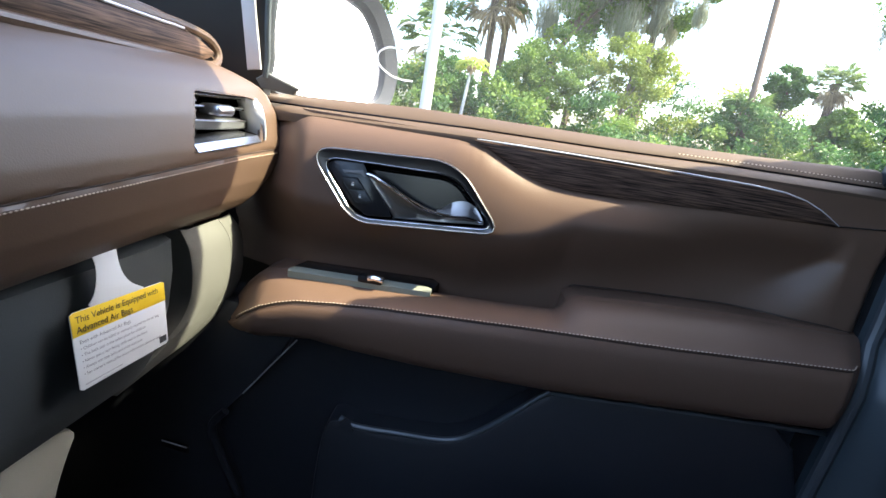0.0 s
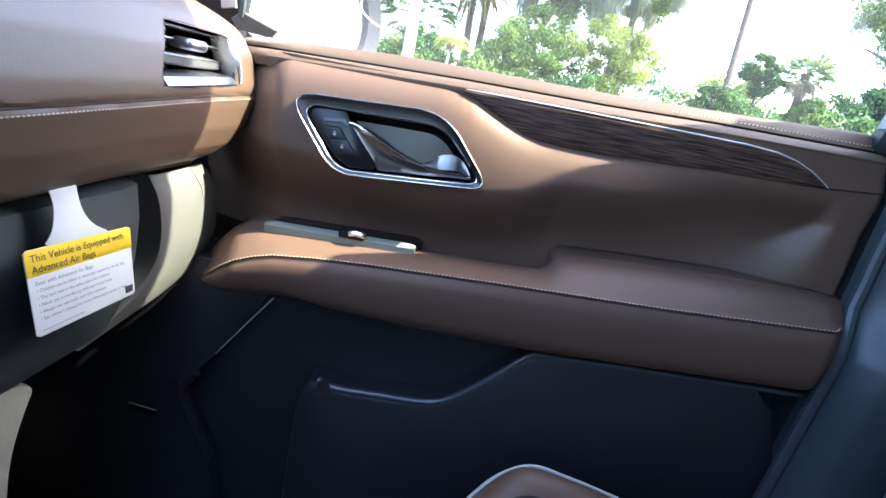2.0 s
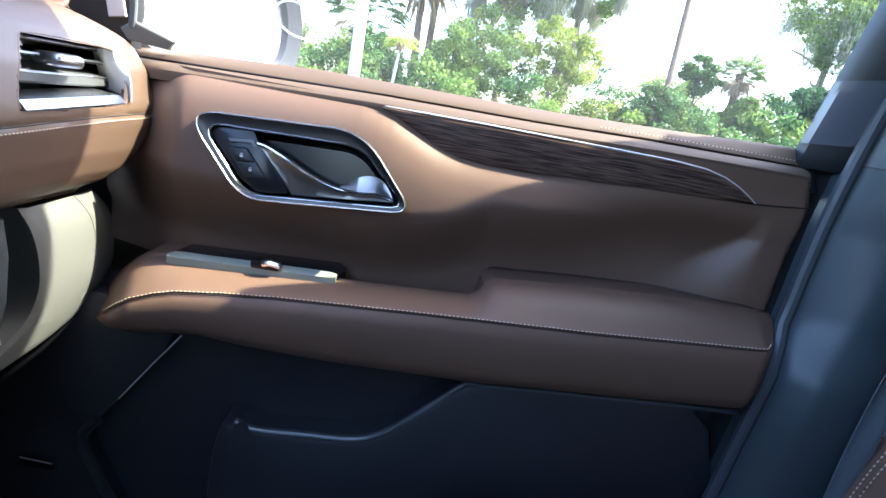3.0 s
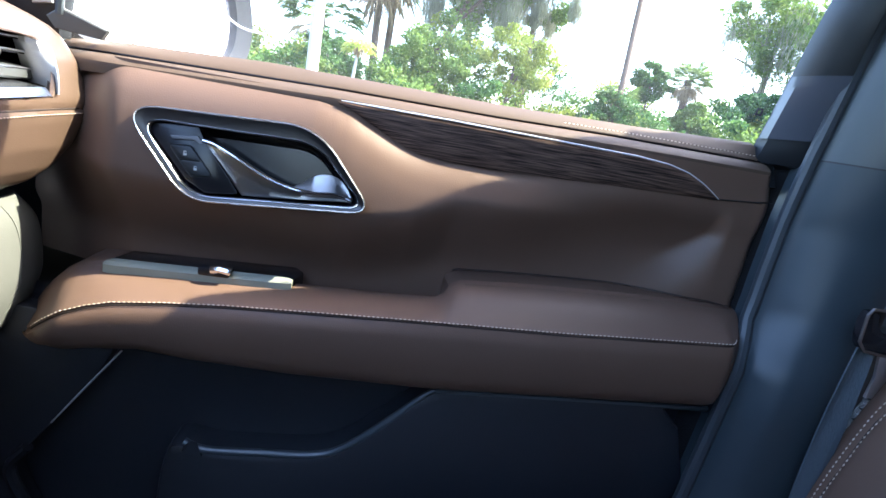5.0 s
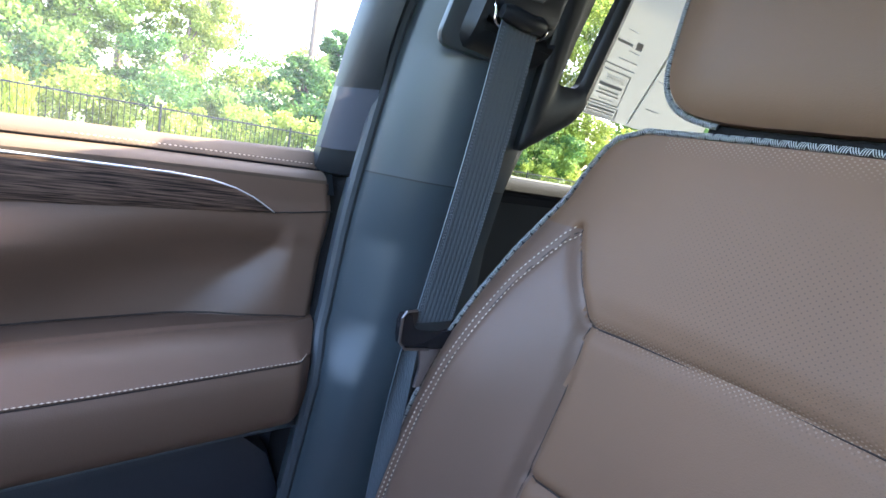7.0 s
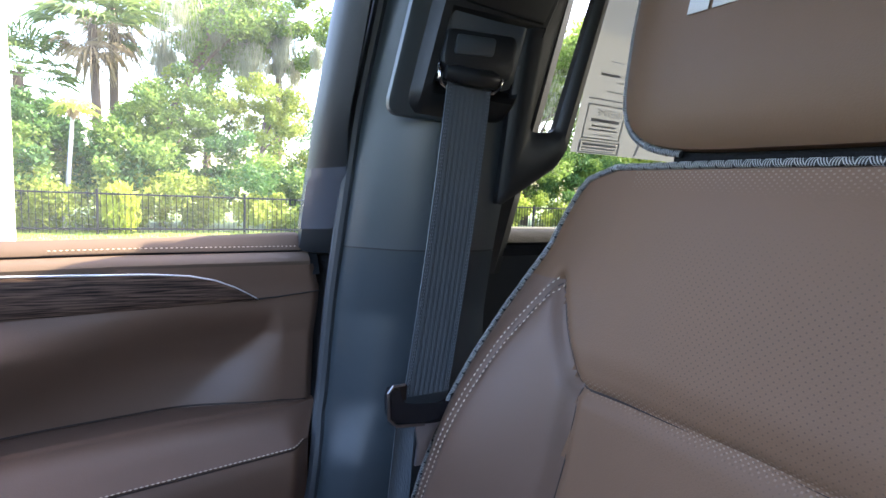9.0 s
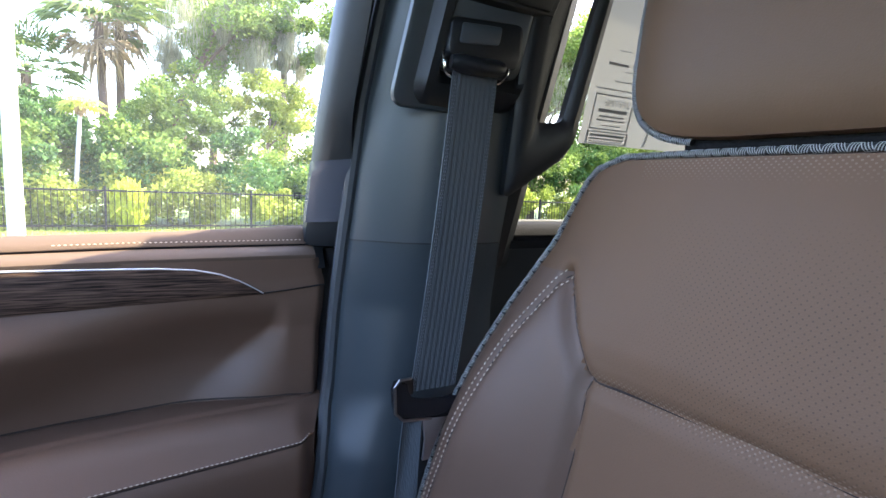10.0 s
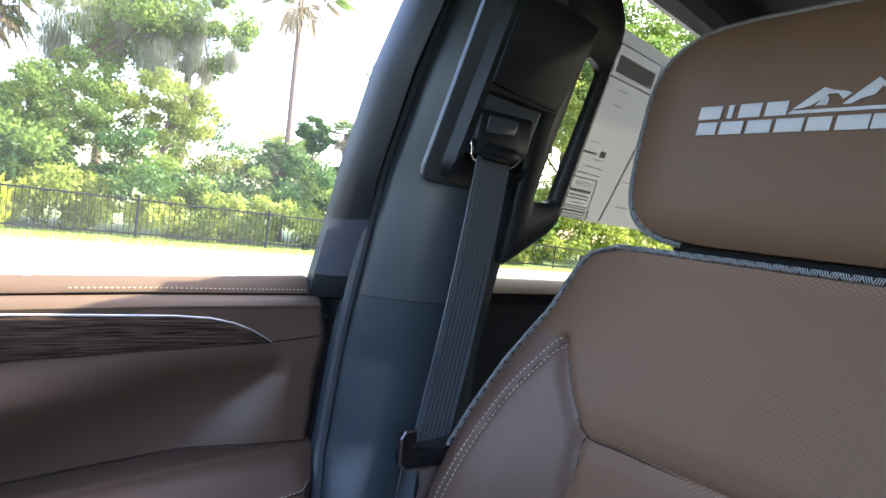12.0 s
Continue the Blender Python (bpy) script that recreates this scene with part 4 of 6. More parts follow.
# air vent
vent = part("vent_frame", loft([[(face_x(z - (seam_z(y) - 1.236) * 0.6) + 0.007 * sm(0.60, 0.71, y) + d, y + sy * (0.582 - y), z + sy * (1.275 - z)) for y, z in VENT] for d, sy in ((-0.008, -0.05), (-0.0012, -0.045), (0.0003, -0.015), (-0.0002, 0.010), (-0.003, 0.02))], True), M_DASH, dash, "leather-brown vent surround")
part("vent_lip", loft([[(x, y, z) for x, z in ((face_x(1.245) - 0.004 * 0.3 + 0.0005, zl_), (face_x(1.245) + 0.0022, zl_ + 0.0012), (face_x(1.245) - 0.003, zl_ + 0.0075), (face_x(1.245) - 0.030, zl_ + 0.0095))] for y, zl_ in [(0.513 + 0.124 * k / 12, 1.2472 + 0.0062 * k / 12) for k in range(13)]]), M_VENT, dash, "chrome lower lip of the vent")
wide = lambda y: 0.09 if y < 0.582 else -0.20
bm = loft([[(xv, y + wide(y) * (0.582 - y), z + 0.04 * (1.275 - z)) for y, z in VENT] for xv in (-0.186, -0.255)], True)
bm.faces.new(list(bm.verts)[-len(VENT):])
part("vent_box", bm, M_GLOSS, dash)
for k, zc in enumerate((1.2725, 1.2858, 1.2968)):
    xe = -0.183 - 0.0018 * k
    y0, y1 = 0.510 + 0.5 * (zc - 1.2515), 0.6565 - 0.0045 * k
    deep = 0.0085 if k == 0 else 0.0018
    bl = part("vent_blade", loft([[(xe - 0.002, y, zc - deep), (xe, y, zc - deep * 0.8), (xe, y, zc), (xe - 0.0035, y, zc + 0.0014), (xe - 0.038, y, zc + 0.006), (xe - 0.038, y, zc + 0.003)] for y in (y0, 0.58, y1)], True, False, True), M_BLADE if k == 0 else M_GLOSS, dash, "grey lowest vent blade" if k == 0 else "dark vent blade")
    part("blade_edge", tube([(xe, y0, zc + 0.0006), (xe, y1, zc + 0.0006)], 0.0009, 5), M_SATIN, bl)
part("vent_knob", block((-0.192, 0.565, 1.2790), (-0.168, 0.597, 1.2895), 0.0045, 3), M_SATIN, dash, "satin vent knob")
cheek = [((-0.1800, 0.6385, 1.2985), (-0.1760, 0.6545, 1.3010)), ((-0.1800, 0.6435, 1.2890), (-0.1690, 0.6530, 1.2930)), ((-0.1800, 0.6480, 1.2800), (-0.1635, 0.6500, 1.2820)), ((-0.1800, 0.6520, 1.2710), (-0.1585, 0.6455, 1.2690)), ((-0.1800, 0.6545, 1.2620), (-0.1560, 0.6415, 1.2565))]
rings = []
for a, b in zip(curve_through([a for a, b in cheek], 5), curve_through([b for a, b in cheek], 5)):
    rings.append([a + Vector((-0.012, 0.004, 0)), a, a.lerp(b, 0.25) + Vector((0.0055, -0.0010, 0)), a.lerp(b, 0.6) + Vector((0.0058, -0.0005, 0)), b + Vector((0.0010, -0.0004, 0)), b + Vector((0.0006, 0.0022, 0)), b + Vector((-0.006, 0.003, 0))])
part("vent_end_cheek", loft(rings), M_STRIP, dash, "broad bright cheek of the vent")

# glovebox, end cap and lower trims
rings = []
for i in range(30):
    y = -0.30 + 0.854 * i / 29
    e = 0.006 * sm(0.538, 0.554, y)
    rings.append([(x - e, y, z + 0.0 * y) for x, z in ((-0.215, 1.158), (-0.201, 1.152), (-0.198, 1.12), (-0.201, 1.08), (-0.210, 1.04), (-0.224, 1.005), (-0.245, 0.985), (-0.35, 0.97))])
part("glovebox_door", loft(rings, False, False, True), M_GLOVE, dash, "dark grey glovebox door")
cap_rows = [((-0.182, 0.549, 1.168), (-0.180, 0.618, 1.172)), ((-0.176, 0.553, 1.148), (-0.172, 0.634, 1.150)), ((-0.175, 0.557, 1.120), (-0.170, 0.640, 1.120)), ((-0.178, 0.557, 1.092), (-0.172, 0.640, 1.090)),
            ((-0.186, 0.550, 1.066), (-0.182, 0.626, 1.060)), ((-0.198, 0.534, 1.044), (-0.196, 0.585, 1.033)), ((-0.208, 0.514, 1.027), (-0.209, 0.540, 1.018)), ((-0.220, 0.488, 1.010), (-0.222, 0.490, 1.002))]
set_back = lambda p: Vector((0.095, 0.082, 1.288)) + (Vector(p) - Vector((0.095, 0.082, 1.288))) * 1.07
ins = curve_through([set_back(a) - Vector((0, 0.016 * (1 - k / 7), 0)) for k, (a, b) in enumerate(cap_rows)], 6)
outs = curve_through([set_back(b) + Vector((0, 0.008, 0)) for a, b in cap_rows], 6)
rings = []
for a, b in zip(ins, outs):
    d = (b - a) * 0.12
    rings.append([a + Vector((-0.03, -0.002, 0)), a + Vector((-0.003, 0, 0)), a + d * 0.5 + Vector((0.001, 0, 0)), a.lerp(b, 0.5) + Vector((0.003, 0, 0)), a.lerp(b, 0.75) + Vector((0.0022, 0, 0)), b - d * 0.9 + Vector((0.0008, 0, 0)), b - d * 0.4 + Vector((-0.0025, 0, 0)), b - d * 0.1 + Vector((-0.008, 0, 0)), b + Vector((-0.016, 0.0, 0)), b + Vector((-0.07, -0.002, 0.0))])
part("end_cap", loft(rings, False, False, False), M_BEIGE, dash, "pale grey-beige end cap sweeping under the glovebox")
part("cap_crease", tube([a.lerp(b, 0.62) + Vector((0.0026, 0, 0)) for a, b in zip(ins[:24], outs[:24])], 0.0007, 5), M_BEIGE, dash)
part("cap_backing", block((-0.45, 0.30, 1.02), (-0.232, 0.62, 1.165), 0.01), M_BLACK, dash)
knee = chaikin([(0.05, 0.985, 0), (0.44, 0.985, 0), (0.487, 0.972, 0), (0.470, 0.945, 0), (0.455, 0.91, 0), (0.449, 0.86, 0), (0.455, 0.70, 0), (0.05, 0.70, 0)], 2)
part("knee_panel", plate([(-0.25, p.x, p.y) for p in knee], (-0.04, 0, 0), 0.004), M_KNEE, dash, "pale beige lower knee panel")
# Hidden block added to stop windscreen light leaking into the footwell.
part("side_light_block", block((-0.75, 0.58, 1.10), (-0.43, 0.745, 1.30), 0.01), M_BLACK, dash)
part("footwell_wall", block((-0.62, -0.7, 0.55), (-0.46, 0.66, 1.16), 0.02), M_CARPET, dash, "black footwell lining")

# hanging air bag card
tag = thing("air_bag_tag", (-0.19, 0.455, 1.06), "white and yellow paper warning tag hung on the glovebox", "paper tag")
ct = [Vector(p) for p in ((-0.183, 0.3965, 1.1330), (-0.181, 0.5035, 1.1270), (-0.178, 0.5095, 1.0640), (-0.180, 0.4035, 1.0675))]
cr_, cd_ = (ct[1] - ct[0]), (ct[3] - ct[0])
cn = cr_.cross(cd_).normalized()
cn = cn if cn.x > 0 else -cn
at = lambda u, v, d=0.0: ct[0].lerp(ct[1], u).lerp(ct[3].lerp(ct[2], u), v) + cn * d
outline = [at(*p) for p in ((0.03, 0), (0.97, 0), (1, 0.03), (1, 0.97), (0.97, 1), (0.03, 1), (0, 0.97), (0, 0.03))]
part("card", plate(outline, -cn * 0.0008, 0.0003), M_CARD, tag, "white card")
part("neck", plate([at(p.x, p.y) for p in chaikin([(u, v, 0) for u, v in ((0.14, 0.03), (0.24, -0.12), (0.28, -0.3), (0.29, -0.50), (0.25, -0.66), (0.36, -0.73), (0.50, -0.70), (0.505, -0.5), (0.54, -0.28), (0.64, -0.1), (0.82, 0.03))], 2)], -cn * 0.0006, 0.0002), M_CARD, tag, "white paper loop")
part("header_band", plate([at(*p, 0.0004) for p in ((0.0, 0.02), (0.03, 0.0), (0.97, 0), (1, 0.02), (1, 0.30), (0, 0.30))], -cn * 0.0002, 0.0001), M_YELLOW, tag, "yellow heading band")
ru, uu = cr_.normalized(), -cd_.normalized()
letters("This Vehicle is Equipped with", 0.0079, at(0.035, 0.135, 0.0008), ru, uu, M_INK, "heading", tag, (0, 0, 0))
letters("Advanced Air Bags", 0.0079, at(0.035, 0.262, 0.0008), ru, uu, M_INK, "heading", tag, (0, 0, 0))
for k, words in enumerate(("Even with Advanced Air Bags", "\u2022 Children can be killed or seriously injured by the air bag", "\u2022 The back seat is the safest place for children", "\u2022 Never put a rear-facing child seat in the front",
                          "\u2022 Always use seat belts and child restraints", "\u2022 See owner's manual for more information about air bags")):
    letters(words, 0.0046 if k == 0 else 0.00385, at(0.045, 0.40 + 0.082 * k, 0.0008), ru, uu, M_TEXT, "print_line", tag, (0, 0, 0))
part("print_bar", plate([at(*p, 0.0005) for p in ((0.05, 0.925), (0.42, 0.925), (0.42, 0.943), (0.05, 0.943))], -cn * 0.0002, 0.00005), M_GREYINK, tag)
part("print_mark", plate([at(*p, 0.0005) for p in ((0.88, 0.84), (0.97, 0.84), (0.97, 0.94), (0.88, 0.94))], -cn * 0.0002, 0.00005), M_INK, tag)

# ---------------- centre pillar, belt, grab handle ----------------
pillar = thing("centre_pillar", (0.63, 0.64, 0.6), "dark grey plastic pillar trim with a height-adjustable belt guide", "pillar trim")
xf = table((0.55, 0.47), (0.8, 0.497), (1.055, 0.524), (1.10, 0.530), (1.16, 0.542), (1.272, 0.551), (1.341, 0.558), (1.455, 0.568), (1.565, 0.581), (1.72, 0.612), (1.80, 0.637))
ye = table((0.55, 0.625), (1.05, 0.621), (1.095, 0.622), (1.11, 0.627), (1.13, 0.6385), (1.147, 0.6450), (1.19, 0.648), (1.25, 0.650), (1.32, 0.648), (1.455, 0.636), (1.565, 0.612), (1.72, 0.579), (1.80, 0.564))
yi = table((0.55, 0.584), (1.06, 0.584), (1.10, 0.586), (1.135, 0.594), (1.16, 0.5975), (1.25, 0.599), (1.32, 0.588), (1.40, 0.580), (1.456, 0.574), (1.55, 0.556), (1.72, 0.525), (1.80, 0.51))
xr = table((0.55, 0.72), (1.322, 0.722), (1.39, 0.728), (1.446, 0.737), (1.60, 0.765), (1.72, 0.80), (1.80, 0.83))
step = table((0.55, 0.030), (1.07, 0.030), (1.13, 0.037), (1.21, 0.055), (1.26, 0.064), (1.32, 0.070), (1.72, 0.066))


def pillar_rows(z0, z1, n):
    out = []
    for k in range(n + 1):
        z = z0 + (z1 - z0) * k / n
        a, b, c, d, s = xf(z), ye(z), yi(z), xr(z), step(z)
        out.append([(a, b + 0.03, z), (a, b, z), (a + 0.004, b - 0.012, z), (a + s * 0.3, b - (b - c) * 0.45, z), (a + s * 0.62, b - (b - c) * 0.78, z), (a + s, c + 0.003, z), (a + s + 0.016, c - 0.001, z),
                    (a + s + 0.036, c - 0.002, z), (d - 0.03, c - 0.001, z), (d - 0.010, c + 0.006, z), (d, c + 0.025, z), (d + 0.004, c + 0.07, z), (d + 0.004, 0.70, z)])
    return out


part("lower_trim", loft(pillar_rows(0.56, 1.3185, 120)), M_PILLAR_LOW, pillar, "lower pillar cover")
part("upper_trim", loft(pillar_rows(1.3200, 1.80, 48)), M_PILLAR, pillar, "upper pillar cover")
part("trim_gap", loft([[(p[0], p[1] + 0.002, p[2]) for p in r] for r in pillar_rows(1.3160, 1.3225, 2)]), M_BLACK, pillar)
part("door_seal", tube([(xf(z) - 0.003, ye(z) + 0.0035, z) for z in [0.75 + 1.05 * k / 40 for k in range(41)]], 0.0075, 10), M_RUBBER, pillar, "round rubber door seal")
part("shut_filler", loft([[(xf(z) - 0.030, ye(z) + 0.080, z), (xf(z) + 0.002, ye(z) + 0.028, z)] for z in [0.6 + 0.71 * k / 24 for k in range(25)]]), M_CARPET, pillar)
lx = lambda z: 0.5905 + 0.155 * (z - 1.456)
rx = lambda z: 0.700 + 0.32 * (z - 1.456)
rings = []
for k in range(33):
    z = 1.452 + 0.203 * k / 32
    e = min(1.0, k / 3, (32 - k) / 3) ** 0.5
    y = yi(z) - 0.0135 * e
    a, b = lx(z) + 0.004 * (1 - e), rx(z) - 0.004 * (1 - e)
    sink = 0.010 * sm(1.474, 1.482, z) * sm(1.548, 1.540, z)
    rings.append([(a - 0.007, yi(z) + 0.004, z), (a, y + 0.006, z), (a + 0.004, y + 0.0006, z), (a + 0.012, y, z), (a + 0.018, y + sink, z), ((a + b) / 2, y - 0.0015 + sink, z), (b - 0.010, y + sink, z), (b - 0.004, y + 0.0006, z), (b, y + 0.006, z), (b + 0.005, yi(z) + 0.004, z)])
part("guide_housing", loft(rings, False, False, True), M_BLACK, pillar, "raised belt guide housing")
part("housing_flap", plate([(p.x, yi(p.y) - 0.0165, p.y) for p in chaikin([(lx(1.56) + 0.010, 1.553, 0), (lx(1.56) + 0.010, 1.558, 0), (lx(1.645) + 0.010, 1.644, 0), (lx(1.65) + 0.014, 1.650, 0), (rx(1.65) - 0.014, 1.651, 0), (rx(1.645) - 0.008, 1.645, 0), (rx(1.56) - 0.012, 1.553, 0), (rx(1.56) - 0.016, 1.548, 0)], 1)], (0, 0.012, 0), 0.002), M_BLACK, pillar, "black sliding cover")
part("slider_plate", plate([(x, yi(z) - 0.0095, z) for x, z in round_corners([(0.606, 1.484, 0.008), (0.614, 1.5545, 0.006), (0.706, 1.5545, 0.006), (0.698, 1.484, 0.012)])], (0, 0.008, 0), 0.002), M_SLIDER, pillar, "smooth dark slider plate")
body = part("button_body", plate([(x, 0.5450, z) for x, z in round_corners([(0.609, 1.492, 0.012), (0.614, 1.529, 0.009), (0.694, 1.534, 0.009), (0.690, 1.488, 0.016)])], (0, 0.016, 0), 0.004), M_BLACK, pillar, "black height slider")
part("guide_button", plate([(x, 0.5438, z) for x, z in round_corners([(0.6205, 1.5055, 0.003), (0.6235, 1.5240, 0.004), (0.6670, 1.5268, 0.003), (0.6640, 1.5095, 0.006)])], (0, 0.004, 0), 0.0012), M_SLIDER, body, "belt height button")
part("guide_flange", plate([(x, yi(z) - 0.0018, z) for x, z in round_corners([(lx(1.449) - 0.022, 1.449, 0.014), (lx(1.66) - 0.024, 1.662, 0.014), (rx(1.66) + 0.006, 1.664, 0.012), (rx(1.449) + 0.004, 1.449, 0.014)])], (0, 0.006, 0), 0.004), M_PILLAR, pillar, "shallow raised flange")
ringp = curve_through([(0.612, 0.552, 1.499), (0.608, 0.547, 1.488), (0.614, 0.549, 1.477), (0.645, 0.553, 1.476), (0.668, 0.549, 1.477), (0.676, 0.546, 1.488), (0.673, 0.552, 1.500), (0.645, 0.554, 1.504)], 6, True)
part("belt_ring", tube(ringp, 0.0016, 8, True), M_CHROME, pillar, "chrome belt ring")
part("ring_cover", tube([(0.613, 0.5445, 1.4885), (0.622, 0.5425, 1.4880), (0.645, 0.5420, 1.4865), (0.660, 0.5425, 1.4880), (0.668, 0.5445, 1.4895)], [0.006, 0.0085, 0.0085, 0.0085, 0.006], 12), M_BLACK, pillar, "black cover over the belt ring")

belt = thing("seat_belt", (0.62, 0.56, 0.75), "dark grey ribbed seat belt hanging from the pillar", "seat belt")
A0, A1, B0, B1 = Vector((0.617, 0.5465, 1.484)), Vector((0.6655, 0.5465, 1.487)), Vector((0.5915, 0.559, 1.180)), Vector((0.6405, 0.557, 1.181))
rib = []
for k in range(31):
    v = k / 30
    a, b = A0.lerp(B0, v), A1.lerp(B1, v)
    sag = 0.004 * math.sin(math.pi * v)
    pts = []
    for j in range(99):
        u = j / 98
        d = 0.00022 * math.cos(u * 2 * math.pi * 9) if 0.1 < u < 0.9 else 0.0
        pts.append(a.lerp(b, u) + Vector((0, -sag + d, 0)))
    rib.append(pts + [p + Vector((0, 0.0016, 0)) for p in reversed(pts)])
part("webbing", loft(rib, True, False, True), M_WEB, belt, "ribbed dark webbing")
for u in (0.035, 0.075, 0.925, 0.965):
    part("edge_stitching", stitches([A0.lerp(B0, v).lerp(A1.lerp(B1, v), u) + Vector((0, -0.0012 - 0.004 * math.sin(math.pi * v), 0)) for v in [k / 30 for k in range(31)]], 0.0034, 0.0024, 0.0006), M_THREAD_DARK, belt)
tg = chaikin([(0.5715, 1.192, 0), (0.5735, 1.163, 0), (0.582, 1.155, 0), (0.640, 1.149, 0), (0.650, 1.155, 0), (0.652, 1.176, 0), (0.645, 1.182, 0), (0.640, 1.167, 0), (0.595, 1.172, 0), (0.586, 1.180, 0), (0.583, 1.194, 0)], 1)
part("tongue_cover", plate([(p.x, 0.5535, p.y) for p in tg], (0, 0.008, 0), 0.0015), M_GLOSS, belt, "black tongue cover")
part("tongue_frame", tube([(0.590, 0.5545, 1.1955), (0.577, 0.5535, 1.1955), (0.5722, 0.5525, 1.190), (0.5735, 0.5525, 1.164), (0.582, 0.5525, 1.1555), (0.612, 0.552, 1.1525)], 0.0015, 8), M_LEVER, belt, "smoked metal tongue rim")
part("tongue_metal", plate([(0.577, 0.5542, 1.193), (0.592, 0.5542, 1.1945), (0.592, 0.5542, 1.180), (0.588, 0.5542, 1.178), (0.578, 0.5542, 1.184)], (0, 0.003, 0), 0.0006), M_BRONZE, belt, "satin metal corner of the tongue")
part("tongue_plate", plate([(0.604, 0.5560, 1.152), (0.632, 0.5560, 1.150), (0.624, 0.5560, 1.134), (0.613, 0.5560, 1.108), (0.606, 0.5560, 1.108), (0.608, 0.5560, 1.130)], (0, 0.003, 0), 0.0008), M_SATIN, belt, "steel tongue plate")
low = []
for k in range(13):
    v = k / 12
    c = Vector((0.604 - 0.02 * v, 0.564 + 0.002 * v, 1.160 - 0.40 * v))
    pts = [c + Vector((0.020 * (u - 0.5) - 0.006, 0.004 * math.sin(6 * v + 3 * u), 0.0)) for u in [j / 10 for j in range(11)]]
    low.append(pts + [p + Vector((0, 0.0018, 0)) for p in reversed(pts)])
part("lower_webbing", loft(low, True, False, True), M_WEB, belt, "lower run of the webbing")

grab = thing("grab_handle", (0.76, 0.57, 1.42), "black grab handle on the rear edge of the pillar", "grab handle")
g_out = round_corners([(0.700, 1.366, 0.006), (0.781, 1.418, 0.040), (0.826, 1.700, 0.050), (0.700, 1.730, 0.01)])
g_hole = round_corners([(0.7270, 1.447, 0.008), (0.7625, 1.4500, 0.010), (0.7950, 1.618, 0.014), (0.7620, 1.628, 0.012)])
gy = lambda z, d: 0.560 - 0.13 * (z - 1.45) + d
mix2 = lambda k: [(a[0] + (b[0] - a[0]) * k, a[1] + (b[1] - a[1]) * k) for a, b in zip(g_out, g_hole)]
part("grip", loft([[(x, gy(z, d), z) for x, z in mix2(k)] for k, d in ((0.0, 0.018), (0.0, 0.005), (0.12, 0.0), (0.5, -0.003), (0.86, 0.0), (1.0, 0.004), (1.0, 0.012), (0.5, 0.016))], True, True), M_BLACK, grab, "black moulded grip")
part("mount_base", plate([(x, gy(z, 0.012), z) for x, z in round_corners([(0.703, 1.375, 0.006), (0.728, 1.392, 0.010), (0.765, 1.70, 0.015), (0.725, 1.712, 0.01)])], (0, 0.02, 0), 0.003), M_BLACK, grab, "black mounting base")

# ---------------- rear door with its window sheet ----------------
# Brown sill and panel are coloured black here because they lie in shade.
rear = thing("rear_door", (1.2, 0.68, 0.6), "closed rear car door, sill coloured black for shade", "car door")
rings = []
for i in range(20):
    x = 0.765 + 0.9 * i / 19
    rings.append([(x, y, z) for y, z in ((0.73, 1.30), (0.708, 1.332), (0.70, 1.3345), (0.684, 1.3315), (0.676, 1.325), (0.673, 1.318), (0.678, 1.314), (0.674, 1.310), (0.676, 1.300))])
part("inner_trim", loft(rings), M_CARPET, rear, "sill trim coloured black for shade")
part("lower_panel", loft([[(x, y, z) for y, z in ((0.678, 1.302), (0.69, 1.24), (0.69, 1.0), (0.69, 0.56))] for x in (0.765, 1.2, 1.665)]), M_BLACK, rear, "lower panel coloured black for shade")
part("sill_strip", tube([(0.765, 0.705, 1.3345), (1.66, 0.705, 1.3345)], 0.0024, 6), M_BEIGE, rear, "pale sill strip")
part("window_pane", loft([[(x, 0.722 - 0.27 * (z - 1.30), z) for z in (1.28, 1.45, 1.79)] for x in (0.76, 1.2, 1.7)]), M_SMOKED, rear, "lightly tinted rear side window")
part("rear_upright", tube([(1.68, 0.70, 1.28), (1.70, 0.58, 1.79)], 0.03, 8), M_BLACK, rear)
part("front_upright", tube([(0.775, 0.695, 1.28), (0.82, 0.58, 1.79)], 0.018, 8), M_BLACK, rear)

part("top_frame", tube([(0.80, 0.585, 1.79), (1.7, 0.585, 1.79)], 0.022, 8), M_BLACK, rear)

paper = thing("window_sheet", (1.08, 0.66, 1.44), "large translucent printed price sheet taped inside the rear window", "paper sheet")
wy = lambda z: 0.648 - 0.25 * (z - 1.44)
sx = lambda u, z: 0.862 - 0.03 * (z - 1.446) + 0.34 * u
M_SHEET = leaf_material("backlit_paper", (0.21, 0.20, 0.165), (0.25, 0.24, 0.20), 0.42)
part("sheet", loft([[(sx(u, z), wy(z) - 0.004 - 0.006 * math.sin(3 * math.pi * u) * (z - 1.44), z) for u in [k / 16 for k in range(17)]] for z in [1.441 + 0.262 * k / 12 for k in range(13)]]), M_SHEET, paper, "cream translucent paper")


def bar(u0, u1, z0, z1, mat):
    part("print_bar", plate([(sx(u, z), wy(z) - 0.011, z) for u, z in ((u0, z0), (u1, z0), (u1, z1), (u0, z1))], (0, 0.0006, 0), 0.0001), mat, paper)


def outline_box(u0, u1, z0, z1, mat):
    e = 0.0016
    bar(u0, u1, z0, z0 + e, mat)
    bar(u0, u1, z1 - e, z1, mat)
    bar(u0, u0 + 0.006, z0 + e, z1 - e, mat)
    bar(u1 - 0.006, u1, z0 + e, z1 - e, mat)


